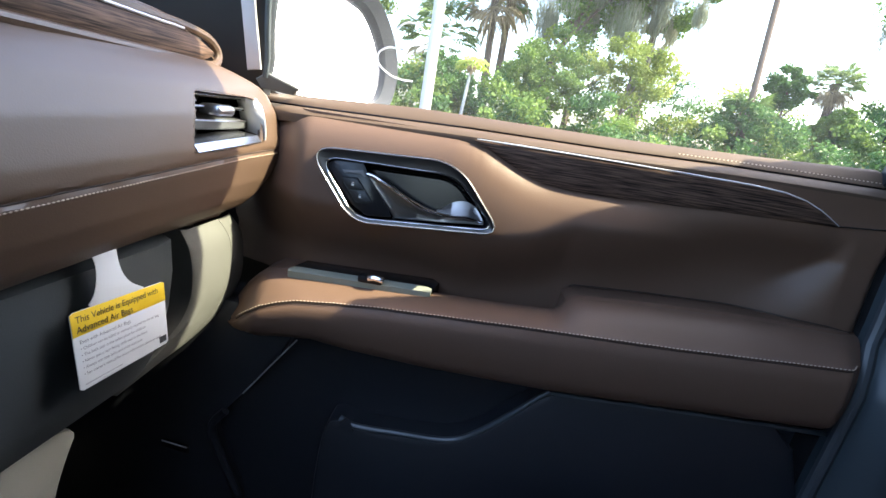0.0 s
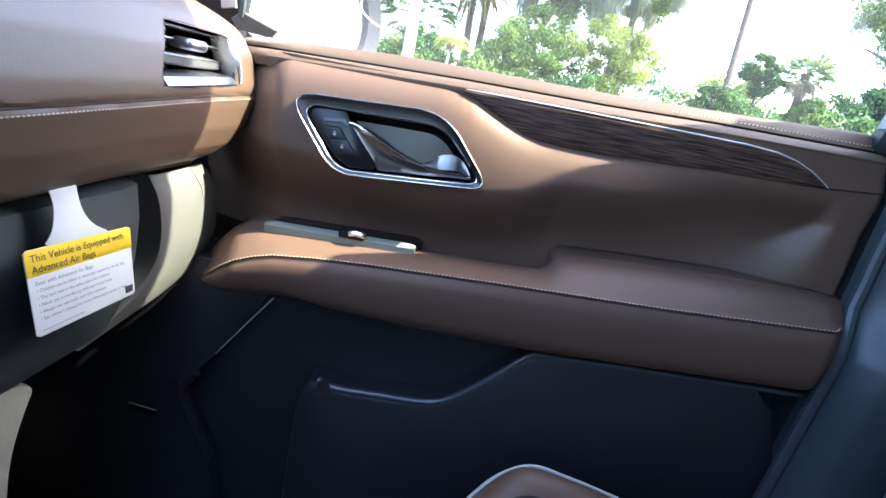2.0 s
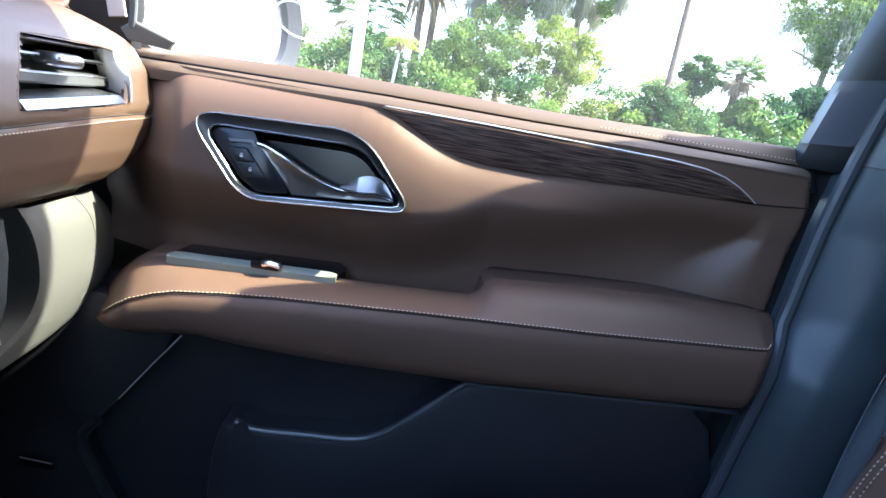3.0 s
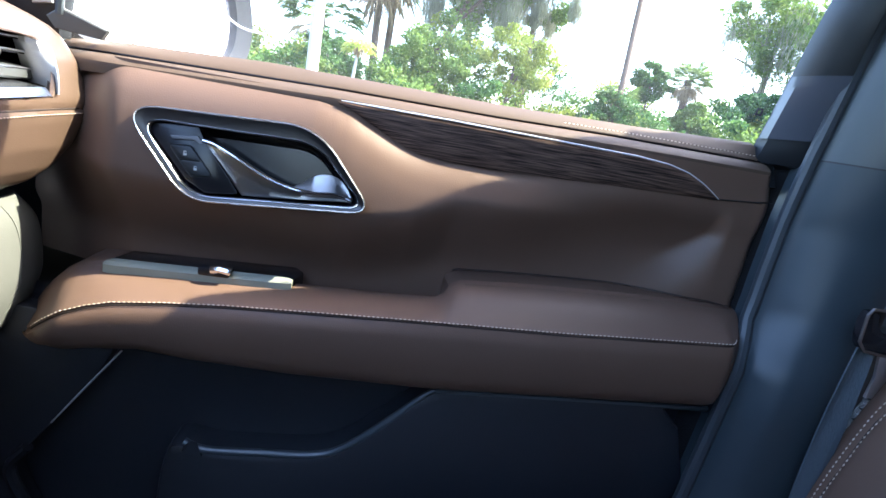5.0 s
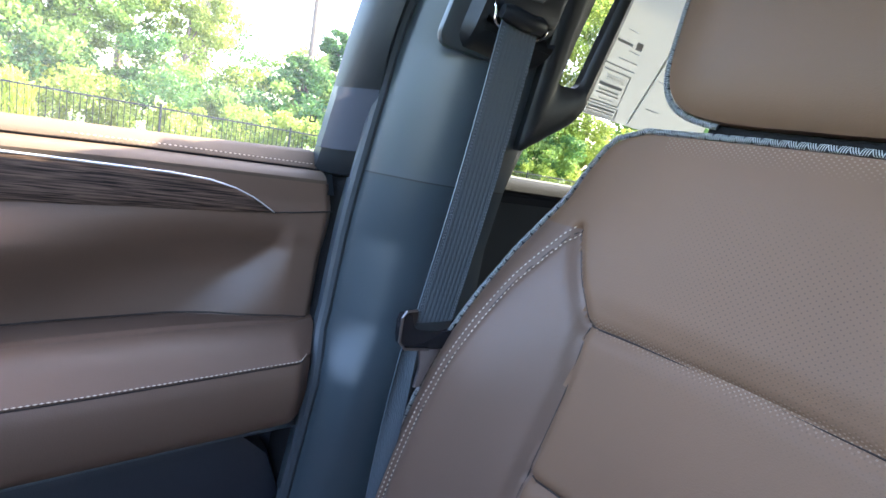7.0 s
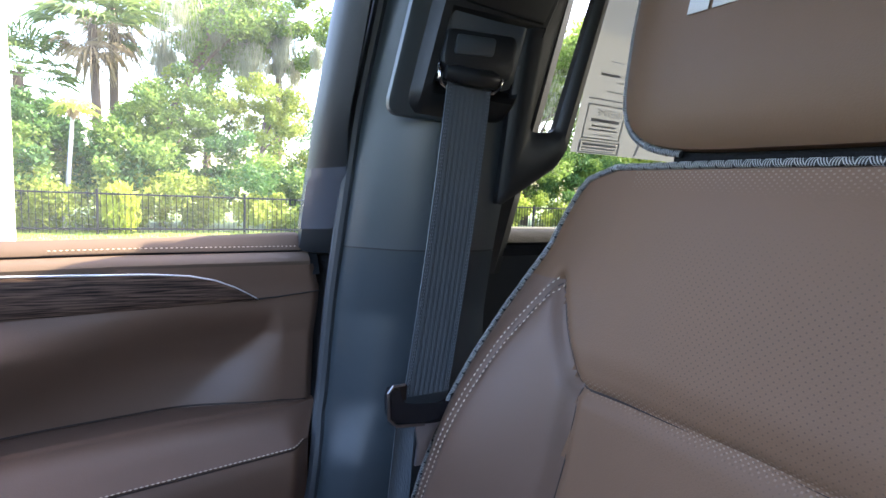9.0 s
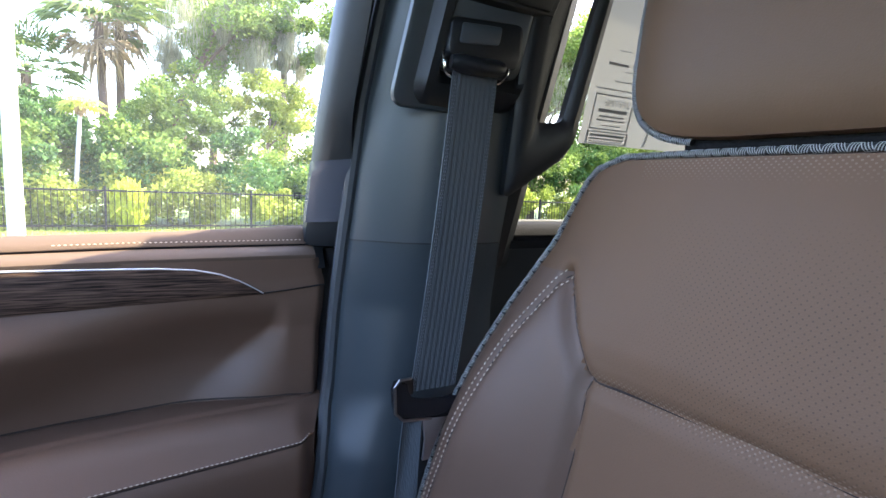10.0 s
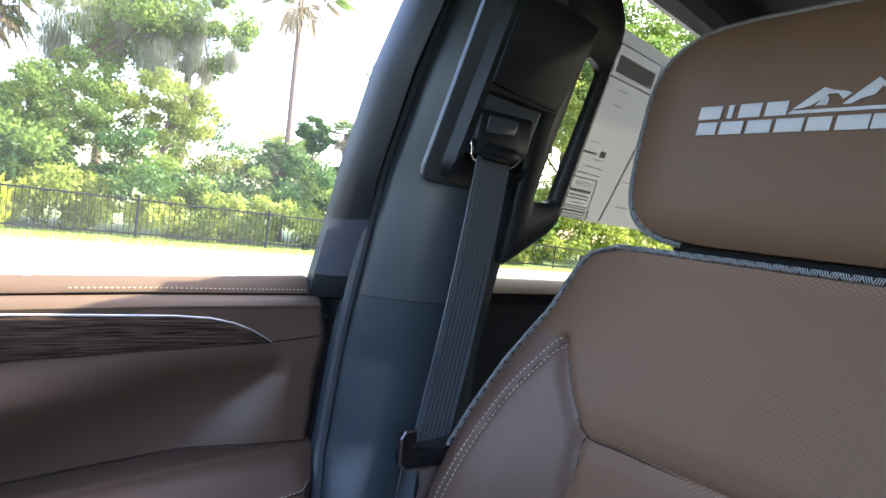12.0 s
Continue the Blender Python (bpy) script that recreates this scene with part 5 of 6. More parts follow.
outline_box(0.02, 0.225, 1.4590, 1.5020, M_GREYINK)
outline_box(0.06, 0.40, 1.640, 1.684, M_GREYINK)
for u0, u1, z0, z1 in ((0.015, 0.235, 1.4555, 1.4570), (0.015, 0.235, 1.4410, 1.4425), (0.015, 0.024, 1.4425, 1.4555), (0.226, 0.235, 1.4425, 1.4555), (0.035, 0.215, 1.4505, 1.4535), (0.035, 0.215, 1.4465, 1.4485),
                       (0.035, 0.205, 1.4437, 1.4448), (0.05, 0.20, 1.4805, 1.4845), (0.06, 0.19, 1.4745, 1.4765), (0.05, 0.20, 1.4700, 1.4718), (0.08, 0.18, 1.4640, 1.4652),
                       (0.015, 0.235, 1.5075, 1.5088), (0.10, 0.23, 1.5180, 1.5190), (0.14, 0.22, 1.5300, 1.5308), (0.05, 0.15, 1.5360, 1.5390), (0.175, 0.215, 1.5350, 1.5440), (0.09, 0.15, 1.5530, 1.5537),
                       (0.15, 0.21, 1.6080, 1.6090), (0.16, 0.22, 1.6280, 1.6290), (0.09, 0.37, 1.648, 1.670)):
    bar(u0, u1, z0, z1, M_GREYINK)
part("fold", plate([(sx(u, z), wy(z) - 0.0115, z) for u, z in ((0.325, 1.443), (0.338, 1.443), (0.525, 1.70), (0.510, 1.70))], (0, 0.0006, 0), 0.0001), M_CARD, paper, "pale folded edge")
letters("LIFETIME", 0.0118, (0.9300, wy(1.49) - 0.0112, 1.4880), (-1, 0, 0), (0, 0, 1), M_GREYINK, "print_word", paper, (0, -0.0005, 0))
for k in range(3):
    bar(0.42, 0.52 + 0.05 * (k % 3), 1.47 + 0.04 * k, 1.4713 + 0.04 * k, M_GREYINK)

# ---------------- passenger seat ----------------
def cord_strands(path, r, pitch):
    """Slanted white strands lying over a dark cord, their slant turning every few strands."""
    bm = bmesh.new()
    n, left = 0, 0.0
    for a, b in zip(path, path[1:]):
        d = b - a
        ln = d.length
        if ln < 1e-6:
            continue
        t = d / ln
        f = Vector((-1, 0, 0))
        f = (f - t * f.dot(t)).normalized()
        g = t.cross(f)
        while left < ln:
            o = a + t * left
            way = 1 if (n // 4) % 2 else -1
            line = []
            for k in range(6):
                th = math.radians(-115 + 46 * k)
                line.append(o + t * (0.0034 * way * (k / 5 - 0.5)) + (f * math.cos(th) + g * math.sin(th)) * r)
            side = t * 0.00030
            low = [bm.verts.new(p - side) for p in line]
            mid_ = [bm.verts.new(p + (p - o).normalized() * 0.0003) for p in line]
            high = [bm.verts.new(p + side) for p in line]
            for k in range(5):
                bm.faces.new((low[k], mid_[k], mid_[k + 1], low[k + 1]))
                bm.faces.new((mid_[k], high[k], high[k + 1], mid_[k + 1]))
            n += 1
            left += pitch
        left -= ln
    return bm



seat = thing("passenger_seat", (0.5, 0.287, 0.56), "brown leather car seat with perforated centre and piped edges", "car seat")
SC = 0.287
half_w = table((0.70, 0.28), (0.886, 0.288), (1.04, 0.285), (1.107, 0.277), (1.166, 0.268), (1.218, 0.258), (1.266, 0.245), (1.303, 0.229), (1.331, 0.214), (1.362, 0.203), (1.385, 0.192), (1.397, 0.182), (1.404, 0.166), (1.408, 0.145))


def line_dist(p, a, b):
    p, a, b = Vector(p), Vector(a), Vector(b)
    t = max(0.0, min(1.0, (p - a).dot(b - a) / (b - a).length_squared))
    return (p - a.lerp(b, t)).length


C1, C2 = (0.186, 1.306), (0.138, 1.226)
OUT = [(0.186, 1.306), (0.205, 1.275), (0.220, 1.245), (0.230, 1.21), (0.237, 1.18), (0.249, 1.12), (0.257, 1.08), (0.262, 1.0), (0.262, 0.9)]


def seat_front(v, z):
    """Depth of the seat's front at v metres from its middle and height z."""
    xc = 0.7055 + 0.22 * (z - 1.31)
    ve = half_w(z)
    k = sm(1.345, 1.13, z)
    lobe = -0.050 * k * math.exp(-((v - (ve - 0.034)) / 0.075) ** 2)
    lumbar = -0.006 * math.cos(min(1, v / 0.14) * math.pi / 2) * sm(1.0, 1.25, z)
    lumbar += -0.006 * sm(0.0, 0.03, z - 1.232) * sm(1.42, 1.36, z) * math.cos(min(1, v / 0.2) * math.pi / 2)
    p = (v, z)
    d1 = min(line_dist(p, C1, C2), line_dist(p, C2, (0.135, 1.16)), line_dist(p, (0.135, 1.16), (0.148, 1.0)), line_dist(p, (0.148, 1.0), (0.15, 0.8)))
    d2 = line_dist(p, C2, (0.0, 1.230))
    d2 = min(d2, line_dist(p, (0.136, 1.078), (0.0, 1.078)))
    d3 = min(line_dist(p, a, b) for a, b in zip(OUT, OUT[1:]))
    groove = 0.009 * math.exp(-(d1 / 0.0065) ** 2) + 0.007 * math.exp(-(d2 / 0.005) ** 2) + 0.0032 * math.exp(-(d3 / 0.0028) ** 2)
    return xc + lobe + lumbar + groove


zrow = [0.86 + 0.546 * j / 110 for j in range(111)]
ncol = 120
regions = {(n, sd): bmesh.new() for n, sd in (("centre_panel", 0), ("lower_panel", 0), ("bolster", 1), ("bolster", -1), ("outer_wing", 1), ("outer_wing", -1))}
pts = []
for z in zrow:
    ve = half_w(z)
    row = []
    for i in range(ncol + 1):
        s = -1 + 2 * i / ncol
        v = abs(s) * ve
        rim = 0.003 * max(0.0, (abs(s) - 0.93) / 0.07) ** 2
        row.append(Vector((seat_front(v, z) + rim, SC + s * ve, z)))
    pts.append(row)


def outer_v(z):
    return float(np.interp(z, [p[1] for p in reversed(OUT)], [p[0] for p in reversed(OUT)]))


cache = {}
for j in range(len(zrow) - 1):
    for i in range(ncol):
        c = (pts[j][i] + pts[j + 1][i + 1]) / 2
        v, z = abs(c.y - SC), c.z
        if z > 1.308:
            key = "centre_panel"
        elif z > 1.23:
            t = (z - 1.228) / 0.08
            inner = 0.138 + 0.048 * t
            key = "centre_panel" if v < inner else ("bolster" if v < outer_v(z) else "outer_wing")
        else:
            key = "lower_panel" if v < 0.136 else ("bolster" if v < outer_v(z) else "outer_wing")
        key = (key, 0 if "panel" in key else (1 if c.y > SC else -1))
        b = regions[key]
        q = []
        for a in ((j, i), (j, i + 1), (j + 1, i + 1), (j + 1, i)):
            if (key, a) not in cache:
                cache[(key, a)] = b.verts.new(pts[a[0]][a[1]])
            q.append(cache[(key, a)])
        b.faces.new(q)
for key, b in regions.items():
    part(key[0], b, M_SEAT if "panel" in key[0] else M_LEATHER, seat, sharp=80)
# sides, top and back shell
outline_l = [pts[j][0] for j in range(len(zrow))]
outline_r = [pts[j][-1] for j in range(len(zrow))]
rim = outline_l + pts[-1][1:-1] + outline_r[::-1]
mid = Vector((0.0, SC, 1.1))
shell = []
for d, k in ((0.0, 1.0), (0.012, 1.004), (0.05, 1.002), (0.10, 0.97), (0.13, 0.85)):
    shell.append([Vector((p.x + d, SC + (p.y - SC) * k, p.z + (0.006 if (0 < d < 0.1 and p.z > 1.39) else 0) - 0.02 * max(0, d - 0.05) / 0.08)) for p in rim])
bm = loft(shell)
bm.faces.new(list(bm.verts)[-len(rim):])
part("backrest_shell", bm, M_LEATHER, seat, "brown leather backrest sides")
cord = [p + Vector((0.001, 0, 0)) + (p - Vector((p.x, SC, 1.1))).normalized() * 0.0036 for p in rim[::2]]
cord_ob = part("piping", tube(cord, 0.0025, 8), M_BLACK, seat, "black and white corded piping")
part("cord_thread", cord_strands(cord, 0.0026, 0.0016), M_CORD, cord_ob, "white diagonal cord strands")
for off in (-0.0045, 0.0045):
    for sgn in (1, -1):
        path = []
        for (v, z) in [(p.x, p.y) for p in curve_through([(a, b, 0) for a, b in OUT], 10)]:
            vv = v + off * 0.8
            zz = z + off * 0.6
            path.append((seat_front(vv, zz) - 0.0012, SC + sgn * vv, zz))
        part("bolster_stitching", stitches([(a - 0.0006, b, c) for a, b, c in path], 0.0056, 0.0040, 0.00095), M_THREAD, seat, "pale twin stitching on the bolster")

seams = {"bolster_seam": [C1, (0.162, 1.267), C2, (0.135, 1.16), (0.142, 1.06), (0.148, 1.0)], "wing_seam": OUT}
for nm, line in seams.items():
    for sgn in (1, -1):
        cl = curve_through([(a, b, 0) for a, b in line], 12)
        part(nm, tube([(seat_front(p.x, p.y) + 0.0002, SC + sgn * p.x, p.y) for p in cl], 0.0009, 6), M_SEAM, seat)
part("cross_seam", tube([(seat_front(abs(v), 1.2300 - 0.004 * (abs(v) / 0.138) ** 2) - 0.0004, SC + v, 1.2300 - 0.004 * (abs(v) / 0.138) ** 2) for v in [-0.138 + 0.276 * k / 40 for k in range(41)]], 0.0011, 6), M_SEAM, seat)
part("lower_cross_seam", tube([(seat_front(abs(v), 1.078) - 0.0004, SC + v, 1.078) for v in [-0.136 + 0.272 * k / 40 for k in range(41)]], 0.0010, 6), M_SEAM, seat)

# cushion
rings = []
for i in range(73):
    x = 0.135 + 0.54 * (i / 72) ** 1.6
    nose = sm(0.138, 0.228, x) ** 0.65
    row = []
    for j in range(61):
        s = -1 + 2 * j / 60
        hw = 0.280 + 0.03 * nose
        y = SC + s * hw
        bol = 0.045 * math.exp(-((abs(s) - 0.84) / 0.13) ** 2)
        z = 0.838 + 0.052 * nose + bol * (0.3 + 0.7 * nose) - 0.05 * max(0, (abs(s) - 0.93) / 0.07) ** 2 - 0.034 * sm(0.22, 0.42, x)
        row.append((x - 0.03 * math.cos(s * 1.4), y, z))
    row = [(row[0][0], row[0][1] + 0.01, 0.60)] + row + [(row[-1][0], row[-1][1] - 0.01, 0.60)]
    rings.append(row)
front = [(x - 0.012, y, 0.60 + (z - 0.60) * 0.7) for x, y, z in rings[0]]
part("cushion", loft([front] + rings), M_LEATHER, seat, "brown leather seat cushion")
up = Vector((0, 0, 0.0012))
for sgn, col in ((1, -5), (-1, 4)):
    edge = curve_through([Vector(front[col]), Vector(rings[0][col]) + up] + [Vector(rings[i][col]) + up for i in range(6, 73, 6)], 6)
    part("cushion_piping", tube(edge, 0.0021, 10), M_CORD, seat, "white corded piping")
    part("cushion_seam", tube(curve_through([Vector(rings[i][col - sgn * 4]) for i in range(0, 73, 6)], 6), 0.0012, 6), M_SEAM, seat)
part("seat_base", block((0.18, 0.03, 0.55), (0.66, 0.54, 0.66), 0.02), M_BLACK, seat)

# headrest
HC = Vector((0.0, 0.287, 1.5190))
face_h = lambda z: 0.7080 + 0.10 * (z - 1.42)
rings = []
prof = [(0.0, 0.985), (0.008, 1.0), (0.03, 1.0), (0.08, 0.97), (0.11, 0.86), (0.125, 0.6)]


def head_outline(k):
    out = []
    for n in range(64):
        a = 2 * math.pi * n / 64
        ca, sa = math.cos(a), math.sin(a)
        e = 0.42
        y = 0.150 * k * math.copysign(abs(ca) ** e, ca)
        z = 0.1010 * k * math.copysign(abs(sa) ** e, sa)
        if z > 0:
            y *= 1 - 0.10 * (z / 0.1010) ** 2
        out.append((y, z))
    return out


for k in (0.25, 0.5, 0.75, 0.9, 0.955, 0.985):
    rings.append([Vector((face_h(HC.z + z) + 0.016 * (k ** 6) - 0.004, HC.y + y, HC.z + z)) for y, z in head_outline(k)])
for d, k in prof[1:]:
    rings.append([Vector((face_h(HC.z + z) + 0.010 + d, HC.y + y, HC.z + z)) for y, z in head_outline(k)])
bm = loft(rings, True)
vs = list(bm.verts)
bm.faces.new(vs[:64])
bm.faces.new(vs[-64:])
head = part("headrest", bm, M_HEAD, seat, "brown leather headrest with silver embroidery")
cord = [Vector((face_h(HC.z + z) + 0.017, HC.y + y, HC.z + z)) for y, z in head_outline(1.020)[-17:] + head_outline(1.020)[:50] if z > -0.1015]
part("cord_thread", cord_strands(cord, 0.0028, 0.0015), M_CORD, head, "white diagonal cord strands")
part("headrest_piping", tube(cord, 0.0027, 8), M_BLACK, head, "black and white corded piping")
for y in (0.225, 0.349):
    part("headrest_post", tube([(0.765, y, 1.34), (0.762, y, 1.45)], 0.006, 10), M_CHROME, seat)
# Black block added for the shade in the gap under the headrest.
part("headrest_gap_shade", block((0.728, 0.185, 1.398), (0.80, 0.389, 1.424), 0.006), M_CARPET, seat)

# embroidered emblem: plain blocks for the marks, and a ridge line
emblem_x = lambda z: face_h(z) - 0.0052


def mark(poly, name):
    part(name, plate([(emblem_x(z), y, z) for y, z in poly], (0.0008, 0, 0), 0.0002), M_SILVER_THREAD, head, "silver embroidery")


for y0, y1 in ((0.3750, 0.3565), (0.3515, 0.3470), (0.3425, 0.3260), (0.3225, 0.3070)):
    mark([(y0 + 0.0005, 1.5285), (y1 + 0.0005, 1.5285), (y1 - 0.0005, 1.5400), (y0 - 0.0005, 1.5400)], "emblem_mark")
for y0, y1 in ((0.3745, 0.3585), (0.3555, 0.3375), (0.3345, 0.3165), (0.3135, 0.2945), (0.2920, 0.2765), (0.2735, 0.2540), (0.2525, 0.2350)):
    mark([(y0 + 0.0005, 1.5150), (y1 + 0.0005, 1.5150), (y1 - 0.0005, 1.5258), (y0 - 0.0005, 1.5258)], "emblem_mark")
mark([(0.3065, 1.5290), (0.2050, 1.5290), (0.2050, 1.5318), (0.3035, 1.5318)], "emblem_line")
for ridge in ([(0.3035, 1.5330), (0.2850, 1.5485), (0.2790, 1.5460), (0.2700, 1.5440), (0.2670, 1.5420), (0.2720, 1.5380), (0.2755, 1.5430), (0.2815, 1.5430), (0.2860, 1.5390), (0.2920, 1.5345), (0.2985, 1.5330)],
              [(0.2890, 1.5345), (0.2830, 1.5430), (0.2800, 1.5390), (0.2815, 1.5345)],
              [(0.2720, 1.5345), (0.2530, 1.5525), (0.2440, 1.5440), (0.2330, 1.5480), (0.2170, 1.5330), (0.2250, 1.5340), (0.2330, 1.5420), (0.2420, 1.5380), (0.2500, 1.5460), (0.2540, 1.5400), (0.2610, 1.5380), (0.2670, 1.5345)]):
    mark(ridge, "emblem_ridge")


# ---------------- outside: fence, poles, trees ----------------


def cloud(name, mat, centres, radii, count, size, parent=None, droop=0.0, aspect=0.55, seed=0, flat=0.0):
    """Many single leaves scattered in clumps, as one mesh."""
    r = np.random.default_rng(seed)
    centres, radii = np.array(centres, float), np.array(radii, float)
    pick = r.integers(0, len(centres), count)
    d = r.normal(size=(count, 3))
    d /= np.linalg.norm(d, axis=1)[:, None]
    rad = r.random(count) ** 0.45
    p = centres[pick] + d * rad[:, None] * radii[pick]
    a = r.normal(size=(count, 3))
    a[:, 2] -= droop
    a /= np.linalg.norm(a, axis=1)[:, None]
    b = np.cross(a, r.normal(size=(count, 3)))
    b /= np.linalg.norm(b, axis=1)[:, None]
    s = size * (0.5 + r.random(count))[:, None]
    v = np.stack([p - a * s, p + b * s * aspect, p + a * s, p - b * s * aspect], 1).reshape(-1, 3)
    base = np.array(BASE[parent.name]) if parent else np.zeros(3)
    me = bpy.data.meshes.new(name)
    me.from_pydata((v - base).tolist(), [], [(4 * i, 4 * i + 1, 4 * i + 2, 4 * i + 3) for i in range(count)])
    me.materials.append(mat)
    ob = new(name, me)
    if parent:
        ob.parent = parent
        BASE[ob.name] = BASE[parent.name]
    return ob


def clumps(c, r, n, seed, spread=(1, 1, 0.8)):
    q = np.random.default_rng(seed)
    out, rad = [], []
    for _ in range(n):
        d = q.normal(size=3)
        d /= np.linalg.norm(d)
        k = q.random() ** 0.4
        out.append([c[i] + d[i] * k * r * spread[i] for i in range(3)])
        s = r * (0.12 + 0.24 * q.random())
        rad.append([s, s, s * 0.75])
    return out, rad


def tree(x, y, h, r, label, mat, seed, crown_z=None, leaves=2600, size=0.09, trunk=0.16, lean=0.3, moss=0, n=48, spread=(1, 1, 0.8)):
    t = thing("tree", (x, y, 0), label, "tree", "trees behind the fence")
    q = random.Random(seed)
    cz = crown_z or h * 0.65
    top = Vector((x + lean, y, cz))
    bm = tube(curve_through([(x, y, -0.1), (x + lean * 0.2, y, cz * 0.4), (x + lean * 0.7, y, cz * 0.75), top], 5), [trunk * (1 - 0.04 * k) for k in range(16)], 8)
    for k in range(6):
        z = cz * (0.45 + 0.1 * k)
        a = q.uniform(0, 6.28)
        s = Vector((x + lean * z / cz, y, z))
        e = s + Vector((math.cos(a) * r * 0.62, math.sin(a) * r * 0.5, r * q.uniform(0.2, 0.7)))
        m = s.lerp(e, 0.5) + Vector((q.uniform(-.3, .3), 0, q.uniform(0, 0.4)))
        pth = curve_through([s, m, e], 4)
        tube(pth, [trunk * 0.42 * (1 - 0.09 * i) for i in range(len(pth))], 6, bm=bm)
    part("trunk", bm, M_BARK, t, "grey-brown trunk and limbs")
    c, rad = clumps((x + lean, y, cz), r, n, seed, spread)
    cloud("crown", mat, c, rad, int(leaves * 6.0), size * 0.62, t, 0.3, 0.5, seed)
    if moss:
        mc_, mr = clumps((x + lean, y - 0.2, cz - 0.3 * r), r, 14, seed + 5)
        cloud("moss", M_MOSS, mc_, [[a[0] * 0.8, a[1] * 0.8, a[2] * 2.2] for a in mr], moss * 3, 0.14, t, 8.0, 0.06, seed + 9)["label"] = "grey hanging moss"
    return t


def palm(x, y, h, label, seed, trunk=0.16, fan=1.0, dry=14, green=22, lean=0.0):
    t = thing("palm_tree", (x, y, 0), label, "palm tree", "palms behind the fence")
    q = random.Random(seed)
    pts = curve_through([(x - lean, y, -0.1), (x - lean * 0.4, y, h * 0.5), (x, y, h)], 6)
    part("trunk", tube(pts, [trunk * (1.05 - 0.015 * i) for i in range(len(pts))], 10), M_BARK, t, "rough grey palm trunk")

    def fronds(name, n, mat, lo, hi, length):
        bm = bmesh.new()
        for _ in range(n):
            az, el = q.uniform(0, 2 * math.pi), q.uniform(lo, hi)
            d = Vector((math.cos(az) * math.cos(el), math.sin(az) * math.cos(el), math.sin(el)))
            stem = Vector((x, y, h)) + d * length * 0.75
            side = d.cross(Vector((0, 0, 1))).normalized()
            up = side.cross(d).normalized()
            a, b = bm.verts.new((x, y, h)), bm.verts.new((x + 0.03, y, h - 0.03))
            bm.faces.new((a, b, bm.verts.new(stem + side * 0.012)))
            for k in range(15):
                w = (k - 7) / 7 * 1.75
                dd = (d * math.cos(w) + side * math.sin(w)).normalized()
                ln = length * 0.75 * (0.8 + 0.2 * math.cos(w)) * q.uniform(0.85, 1.1)
                tip = stem + dd * ln + Vector((0, 0, -0.35 * ln * q.uniform(0.4, 1.2)))
                mid = stem + dd * ln * 0.55 + up * 0.02
                wd = (up * 0.5 + side.cross(dd) * 0.2 + side * math.cos(w) + d * math.sin(w)).normalized() * 0.028 * length
                bm.faces.new([bm.verts.new(p) for p in (stem, mid + wd, tip, mid - wd)])
        part(name, bm, mat, t)

    fronds("green_fronds", green, M_PALM, -0.3, 1.2, fan)
    if dry:
        fronds("dry_fronds", dry, M_DRY, -1.45, -0.5, fan * 0.9)
    return t


FY = 14.3
fence = thing("iron_fence", (3.0, FY, 0.0), "black iron picket fence along the car park", "fence")
for z in (0.12, 0.92):
    part("rail", block((-11, FY - 0.02, z), (26, FY + 0.02, z + 0.04), 0.004, 1), M_FENCE, fence)
for k in range(12):
    x = -9.93 + 3.155 * k
    part("post", block((x - 0.026, FY - 0.026, 0), (x + 0.026, FY + 0.026, 1.04), 0.006, 1), M_FENCE, fence)
pk = block((-0.007, -0.007, 0.05), (0.007, 0.007, 1.0))
pk_me = bpy.data.meshes.new("picket")
pk.to_mesh(pk_me)
pk.free()
pk_me.materials.append(M_FENCE)
for k in range(290):
    o = new("picket", pk_me)
    o.parent = fence
    o.location = (-10.9 + 0.118 * k - 3.0, 0, 0)

pole = thing("lamp_post", (-1.26, 9.6, 0), "pale concrete lamp post beside the car park", "lamp post")
part("shaft", tube([(-1.27, 9.6, -0.1), (-1.265, 9.6, 4), (-1.25, 9.6, 9)], [0.105, 0.095, 0.08], 14), M_POLE, pole, "pale concrete shaft")

# undergrowth behind the fence
low_c, low_r, hi_c, hi_r, yl_c, yl_r = [], [], [], [], [], []
q = random.Random(11)
height = table((-12, 2.2), (-4, 2.4), (-2.2, 2.3), (0.0, 2.6), (1.5, 2.7), (3.0, 2.5), (4.2, 1.7), (5.3, 1.5), (6.3, 2.5), (9, 2.6), (12, 3.2), (20, 3.0))
for k in range(330):
    x = q.uniform(-12, 20)
    y = q.uniform(14.9, 17.5)
    hz = height(x) * q.uniform(0.35, 1.0)
    s = q.uniform(0.28, 0.6)
    (low_c if q.random() < 0.5 else hi_c).append((x, y, hz))
    (low_r if len(low_c) + len(hi_c) > len(low_r) + len(hi_r) and low_c and low_c[-1] == (x, y, hz) else hi_r).append((s, s, s * 0.8))
for k in range(230):
    x = q.uniform(-10, 18)
    s = q.uniform(0.2, 0.42)
    yl_c.append((x, q.uniform(14.6, 15.5), q.uniform(0.1, 1.25)))
    yl_r.append((s, s * 0.6, s))
for k in range(190):
    x = q.uniform(-10, 20)
    s = q.uniform(0.22, 0.45)
    yl_c.append((x, q.uniform(15.4, 17.2), q.uniform(0.05, 1.0)))
    yl_r.append((s, s * 0.7, s))
bk_c, bk_r = [], []
back_h = table((-12, 3.4), (-4, 3.2), (-2.2, 2.7), (0.0, 3.6), (1.5, 4.6), (3.2, 4.2), (4.3, 2.4), (6.0, 2.2), (7.2, 3.4), (8.6, 3.6), (9.9, 3.5), (10.7, 2.3), (12, 3.6), (20, 4.0))
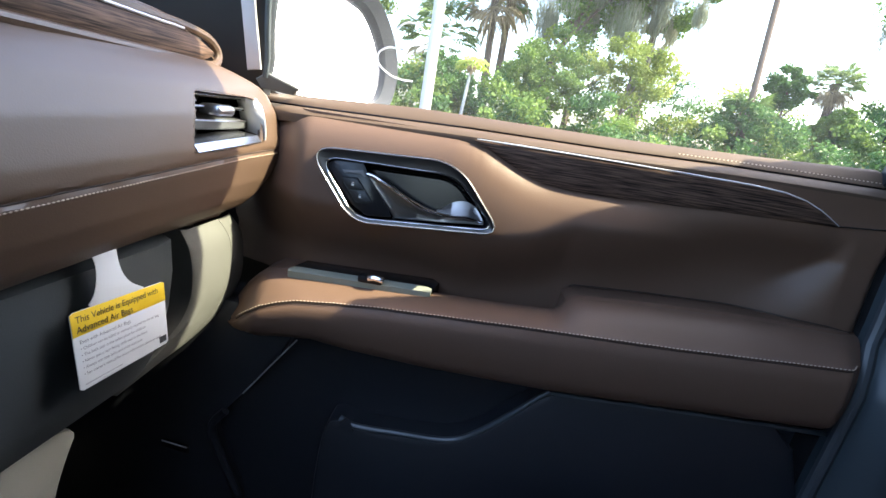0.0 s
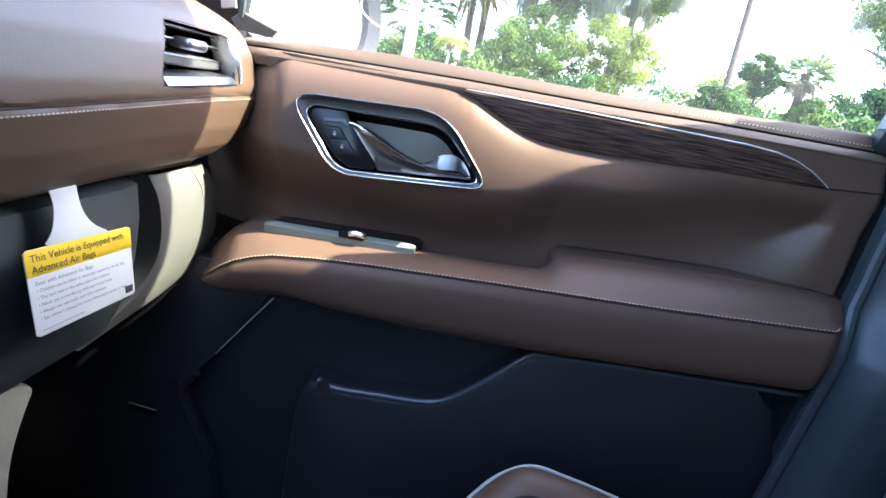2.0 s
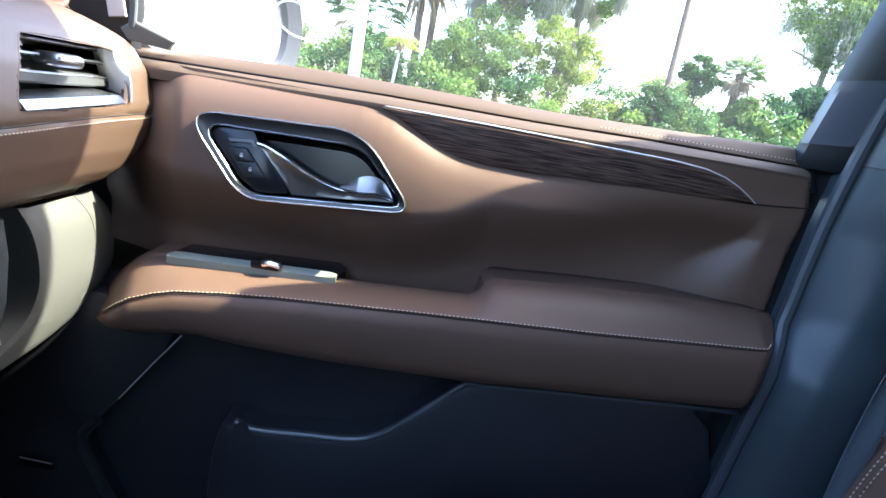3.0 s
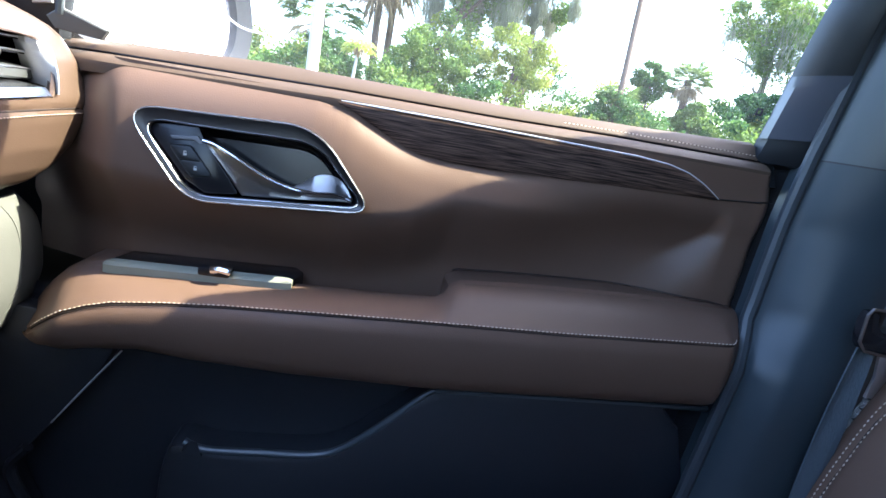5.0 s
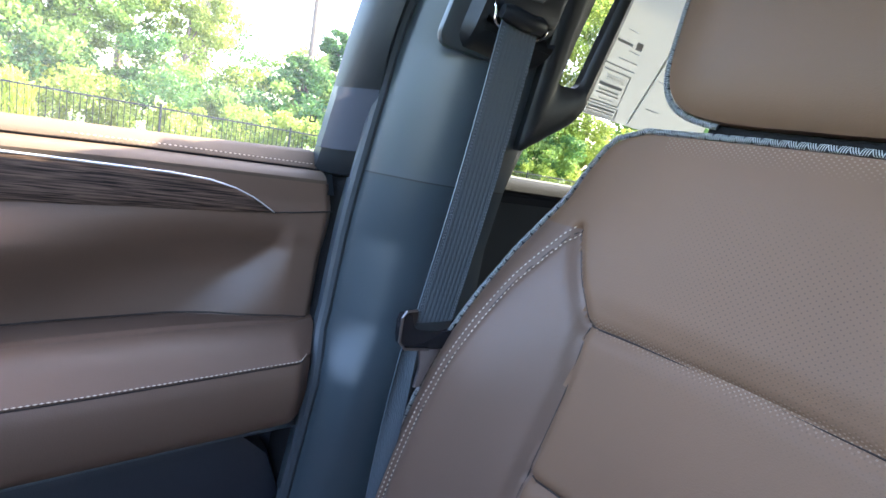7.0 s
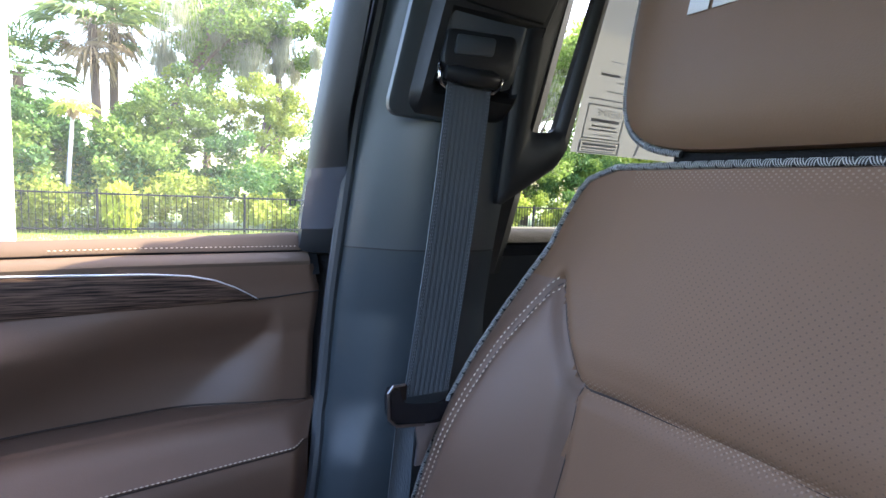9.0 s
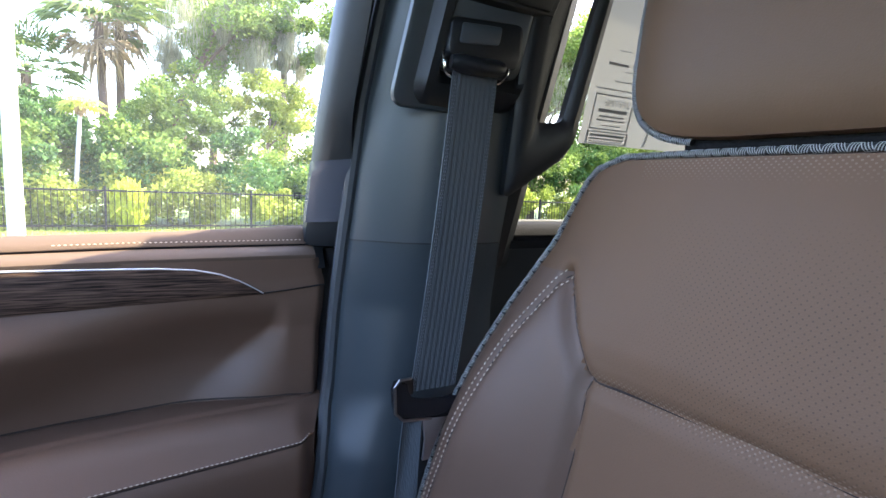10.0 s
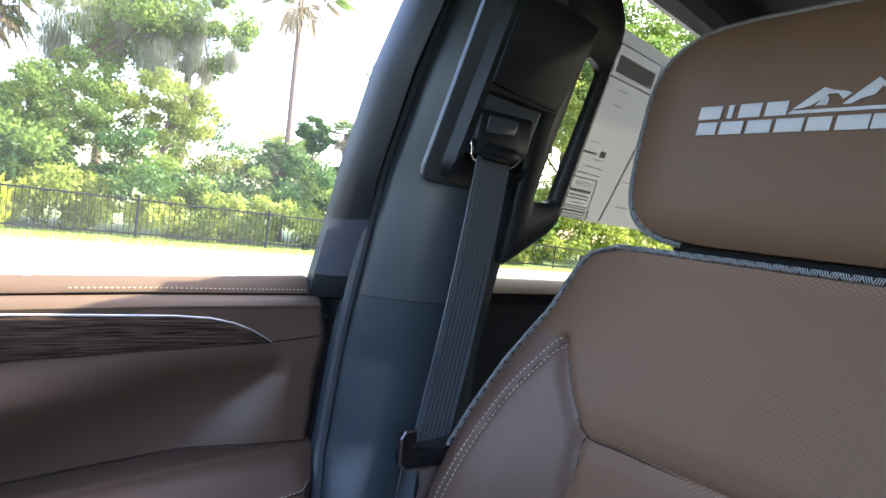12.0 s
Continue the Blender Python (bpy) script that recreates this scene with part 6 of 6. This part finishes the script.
for k in range(420):
    x = q.uniform(-13, 22)
    s = q.uniform(0.35, 0.8)
    bk_c.append((x, q.uniform(17.6, 20.5), back_h(x) * q.uniform(0.15, 1.0) + 0.2))
    bk_r.append((s, s, s * 0.8))
tagged(cloud("undergrowth", M_LEAF, bk_c[:210], bk_r[:210], 60000, 0.058, seed=24), "dense mid-green thicket behind the bushes", "bushes", kind="stuff")
tagged(cloud("undergrowth", M_LEAF_YELLOW, bk_c[210:], bk_r[210:], 54000, 0.055, seed=25), "sunlit green thicket behind the bushes", "bushes", kind="stuff")
tagged(cloud("undergrowth", M_LEAF, low_c, low_r, 46000, 0.06, seed=21), "dense mid-green bushes behind the fence", "bushes", kind="stuff")
tagged(cloud("undergrowth", M_LEAF_DARK, hi_c, hi_r, 40000, 0.06, seed=22), "dark green bushes behind the fence", "bushes", kind="stuff")
tagged(cloud("undergrowth", M_LEAF_YELLOW, yl_c, yl_r, 76000, 0.052, seed=23), "sunlit yellow-green scrub behind the fence", "bushes", kind="stuff")
far_c, far_r = [], []
for k in range(260):
    s = q.uniform(0.4, 0.9)
    far_c.append((q.uniform(19.5, 42), q.uniform(15.0, 21.0), q.uniform(0.2, 3.8)))
    far_r.append((s, s, s * 0.8))
tagged(cloud("undergrowth", M_LEAF_YELLOW, far_c, far_r, 30000, 0.1, seed=26), "sunlit green thicket along the far car park", "bushes", kind="stuff")
# Unseen woods ahead of the car, added to block low sky light.
wood_c, wood_r = [], []
for k in range(160):
    s = q.uniform(1.0, 2.2)
    wood_c.append((q.uniform(-30, -22), q.uniform(-26, 16), q.uniform(0.5, 6.5)))
    wood_r.append((s, s, s))
tagged(cloud("unseen_woods", M_LEAF_DARK, wood_c, wood_r, 16000, 0.35, seed=27), "unseen dark green woods added to block low light", "woods", kind="stuff")
gv_ = np.random.default_rng(5)
gx = gv_.uniform(-12, 20, 9000)
gy = gv_.uniform(12.95, 14.6, 9000)
blades = np.stack([gx, gy, np.zeros(9000)], 1)
tip = blades + np.stack([gv_.normal(0, 0.02, 9000), gv_.normal(0, 0.02, 9000), gv_.uniform(0.04, 0.12, 9000)], 1)
gvv = np.stack([blades, blades + np.array([0.012, 0, 0]), tip], 1).reshape(-1, 3)
me = bpy.data.meshes.new("grass")
me.from_pydata(gvv.tolist(), [], [(3 * i, 3 * i + 1, 3 * i + 2) for i in range(9000)])
me.materials.append(M_LEAF_YELLOW)
tagged(new("grass", me), "sunlit grass strip along the fence", "grass", kind="stuff")
yc = [(x, y, z) for x, y, z in [(-0.02 + 0.14 * math.sin(2.1 * k), 14.5, 0.2 + 0.13 * k) for k in range(7)]]
tagged(cloud("bamboo_clump", M_BAMBOO, yc, [(0.30, 0.2, 0.2)] * 7, 1700, 0.11, droop=-2.5, aspect=0.2, seed=31), "bright yellow-green upright bamboo clump at the fence", "bamboo")

# papaya
pap = thing("papaya_tree", (-1.15, 15.6, 0), "young papaya with a thin pale trunk and a leaf whorl", "papaya tree")
part("trunk", tube([(-1.2, 15.6, 0), (-1.08, 15.6, 1.5), (-0.97, 15.6, 2.95)], [0.06, 0.05, 0.04], 8), M_POLE, pap, "thin pale trunk")
bm = bmesh.new()
for k in range(16):
    a = 2.4 * k
    d = Vector((math.cos(a), math.sin(a), 0.25 - 0.05 * (k % 5)))
    s = Vector((-0.97, 15.6, 2.95))
    e = s + d * (0.38 + 0.02 * (k % 4))
    tube([s, s.lerp(e, 0.6) + Vector((0, 0, 0.05)), e], 0.008, 5, bm=bm)
part("leaf_stalks", bm, M_LEAF_YELLOW, pap)
bm = bmesh.new()
q = random.Random(43)
for k in range(16):
    a = 2.4 * k
    out = Vector((math.cos(a), math.sin(a), 0.0))
    c = Vector((-0.97, 15.6, 2.95)) + out * (0.36 + 0.02 * (k % 4)) + Vector((0, 0, 0.10 - 0.05 * (k % 5)))
    fall = Vector((0, 0, -1))
    tipward = (out + fall * q.uniform(0.5, 1.3)).normalized()
    across = tipward.cross(fall).normalized()
    for n in range(7):
        w = (n - 3) / 3 * 1.9
        d = tipward * math.cos(w) + across * math.sin(w)
        ln = q.uniform(0.20, 0.29) * (1.0 if abs(n - 3) < 3 else 0.6)
        e = d.cross(tipward.cross(across)).normalized() * 0.035
        bm.faces.new([bm.verts.new(p) for p in (c, c + d * ln * 0.5 + e, c + d * ln + fall * 0.03, c + d * ln * 0.5 - e)])
part("leaves", bm, M_LEAF_YELLOW, pap, "lobed drooping leaves")
cloud("old_leaves", M_DRY, [(-0.97, 15.6, 2.78)], [(0.13, 0.13, 0.12)], 60, 0.09, pap, 2.0, 0.3, 42)

palm(-0.85, 20.5, 6.0, "cabbage palm with a skirt of dry fronds", 51, 0.15, 1.35, 22, 48, -0.2)
palm(-0.30, 21.4, 6.9, "taller cabbage palm with a skirt of dry fronds", 57, 0.15, 1.35, 16, 44, 0.1)
palm(-2.65, 20.0, 4.2, "low cabbage palm with bright fan fronds", 52, 0.15, 1.2, 8, 38)
palm(-5.5, 19.0, 7.0, "tall cabbage palm with dry fronds", 53, 0.16, 1.0, 20, 22)
palm(7.15, 17.0, 8.3, "tall slender palm with a leaning trunk and high crown", 54, 0.095, 1.35, 16, 36, -0.18)
palm(7.4, 17.5, 2.6, "young fan palm among green bushes", 55, 0.12, 0.9, 5, 34)
palm(9.95, 18.0, 4.15, "young fan palm with a shaggy trunk above the bushes", 56, 0.15, 0.62, 30, 64)
tree(8.6, 18.0, 4.6, 0.72, "round dark green tree beside a palm trunk", M_LEAF_DARK, 76, 3.85, 2000, 0.08, 0.06, 0.05)
tree(0.55, 19.8, 9, 2.3, "leaning live oak draped in grey moss", M_LEAF, 61, 6.5, 2700, 0.1, 0.17, 2.0, 4200, 26)
tree(2.6, 22.5, 9, 2.0, "dark live oak draped in grey moss", M_LEAF_DARK, 72, 6.9, 1900, 0.1, 0.17, 0.3, 2600, 24)
tree(24.5, 19.5, 16, 4.6, "broad tall oak far along the fence", M_LEAF, 73, 10.6, 6200, 0.17, 0.24, 0.3, 500, 70)
tree(30.5, 21.0, 18, 5.4, "broad tall oak far along the fence", M_LEAF, 74, 13.0, 6200, 0.2, 0.26, 0.3, 0, 66)
tree(36.0, 22.0, 9, 3.6, "broad green oak far along the fence", M_LEAF_DARK, 75, 5.0, 2600, 0.14, 0.22, 0.3)
tree(4.75, 20.0, 10, 1.9, "tall moss-hung oak with a straight trunk", M_LEAF, 62, 6.7, 2300, 0.1, 0.2, 0.0, 3400, 28)
tree(3.6, 17.5, 5, 1.3, "slim green tree above the bushes", M_LEAF_YELLOW, 63, 3.6, 1800, 0.085, 0.07, 0.2)
tree(0.9, 17.0, 4, 1.3, "rounded green tree above the bushes", M_LEAF, 64, 3.0, 2000, 0.085, 0.08, 0.2)
tree(-2.0, 17.6, 4, 1.2, "rounded dark green tree above the bushes", M_LEAF_DARK, 65, 2.6, 1800, 0.085, 0.08, 0.1)
tree(-6.5, 18.5, 8, 2.6, "broad green oak behind the fence", M_LEAF, 66, 5.5, 3000, 0.1, 0.2, 0.3, 300)
tree(14.9, 21.5, 9, 2.4, "tall oak with grey hanging moss", M_LEAF, 67, 7.2, 2800, 0.1, 0.2, 0.3, 1600, 34)
tree(15.5, 19.0, 11, 3.0, "tall green oak with hanging moss behind the fence", M_LEAF, 68, 6.8, 3600, 0.11, 0.2, 0.3, 2600, 44)
tree(7.0, 17.0, 3, 0.9, "small rounded dark green tree", M_LEAF_DARK, 69, 2.5, 1500, 0.08, 0.06, 0.1)
tree(20.0, 19.5, 12, 3.6, "tall sunlit oak behind the fence", M_LEAF_YELLOW, 70, 7.4, 5200, 0.125, 0.22, 0.3, 300, 66)
for tx, ty, tr, tz, mat, sd in ((9.9, 17.5, 0.75, 2.8, M_LEAF, 86), (12.7, 17.8, 1.4, 3.2, M_LEAF_DARK, 81), (17.4, 18.2, 1.9, 3.1, M_LEAF, 82), (21.5, 18.0, 2.0, 3.2, M_LEAF_YELLOW, 83), (26.5, 18.6, 2.3, 3.6, M_LEAF, 84), (33.0, 19.0, 2.8, 4.0, M_LEAF_DARK, 85)):
    tree(tx, ty, tz + tr, tr, "low leafy tree filling in under taller oaks", mat, sd, tz, 2400, 0.1, 0.09, 0.2, 0, 40)
tree(5.3, 18.0, 4, 1.05, "thin sparse dark green sapling", M_LEAF_DARK, 71, 3.1, 460, 0.06, 0.03, 0.1)
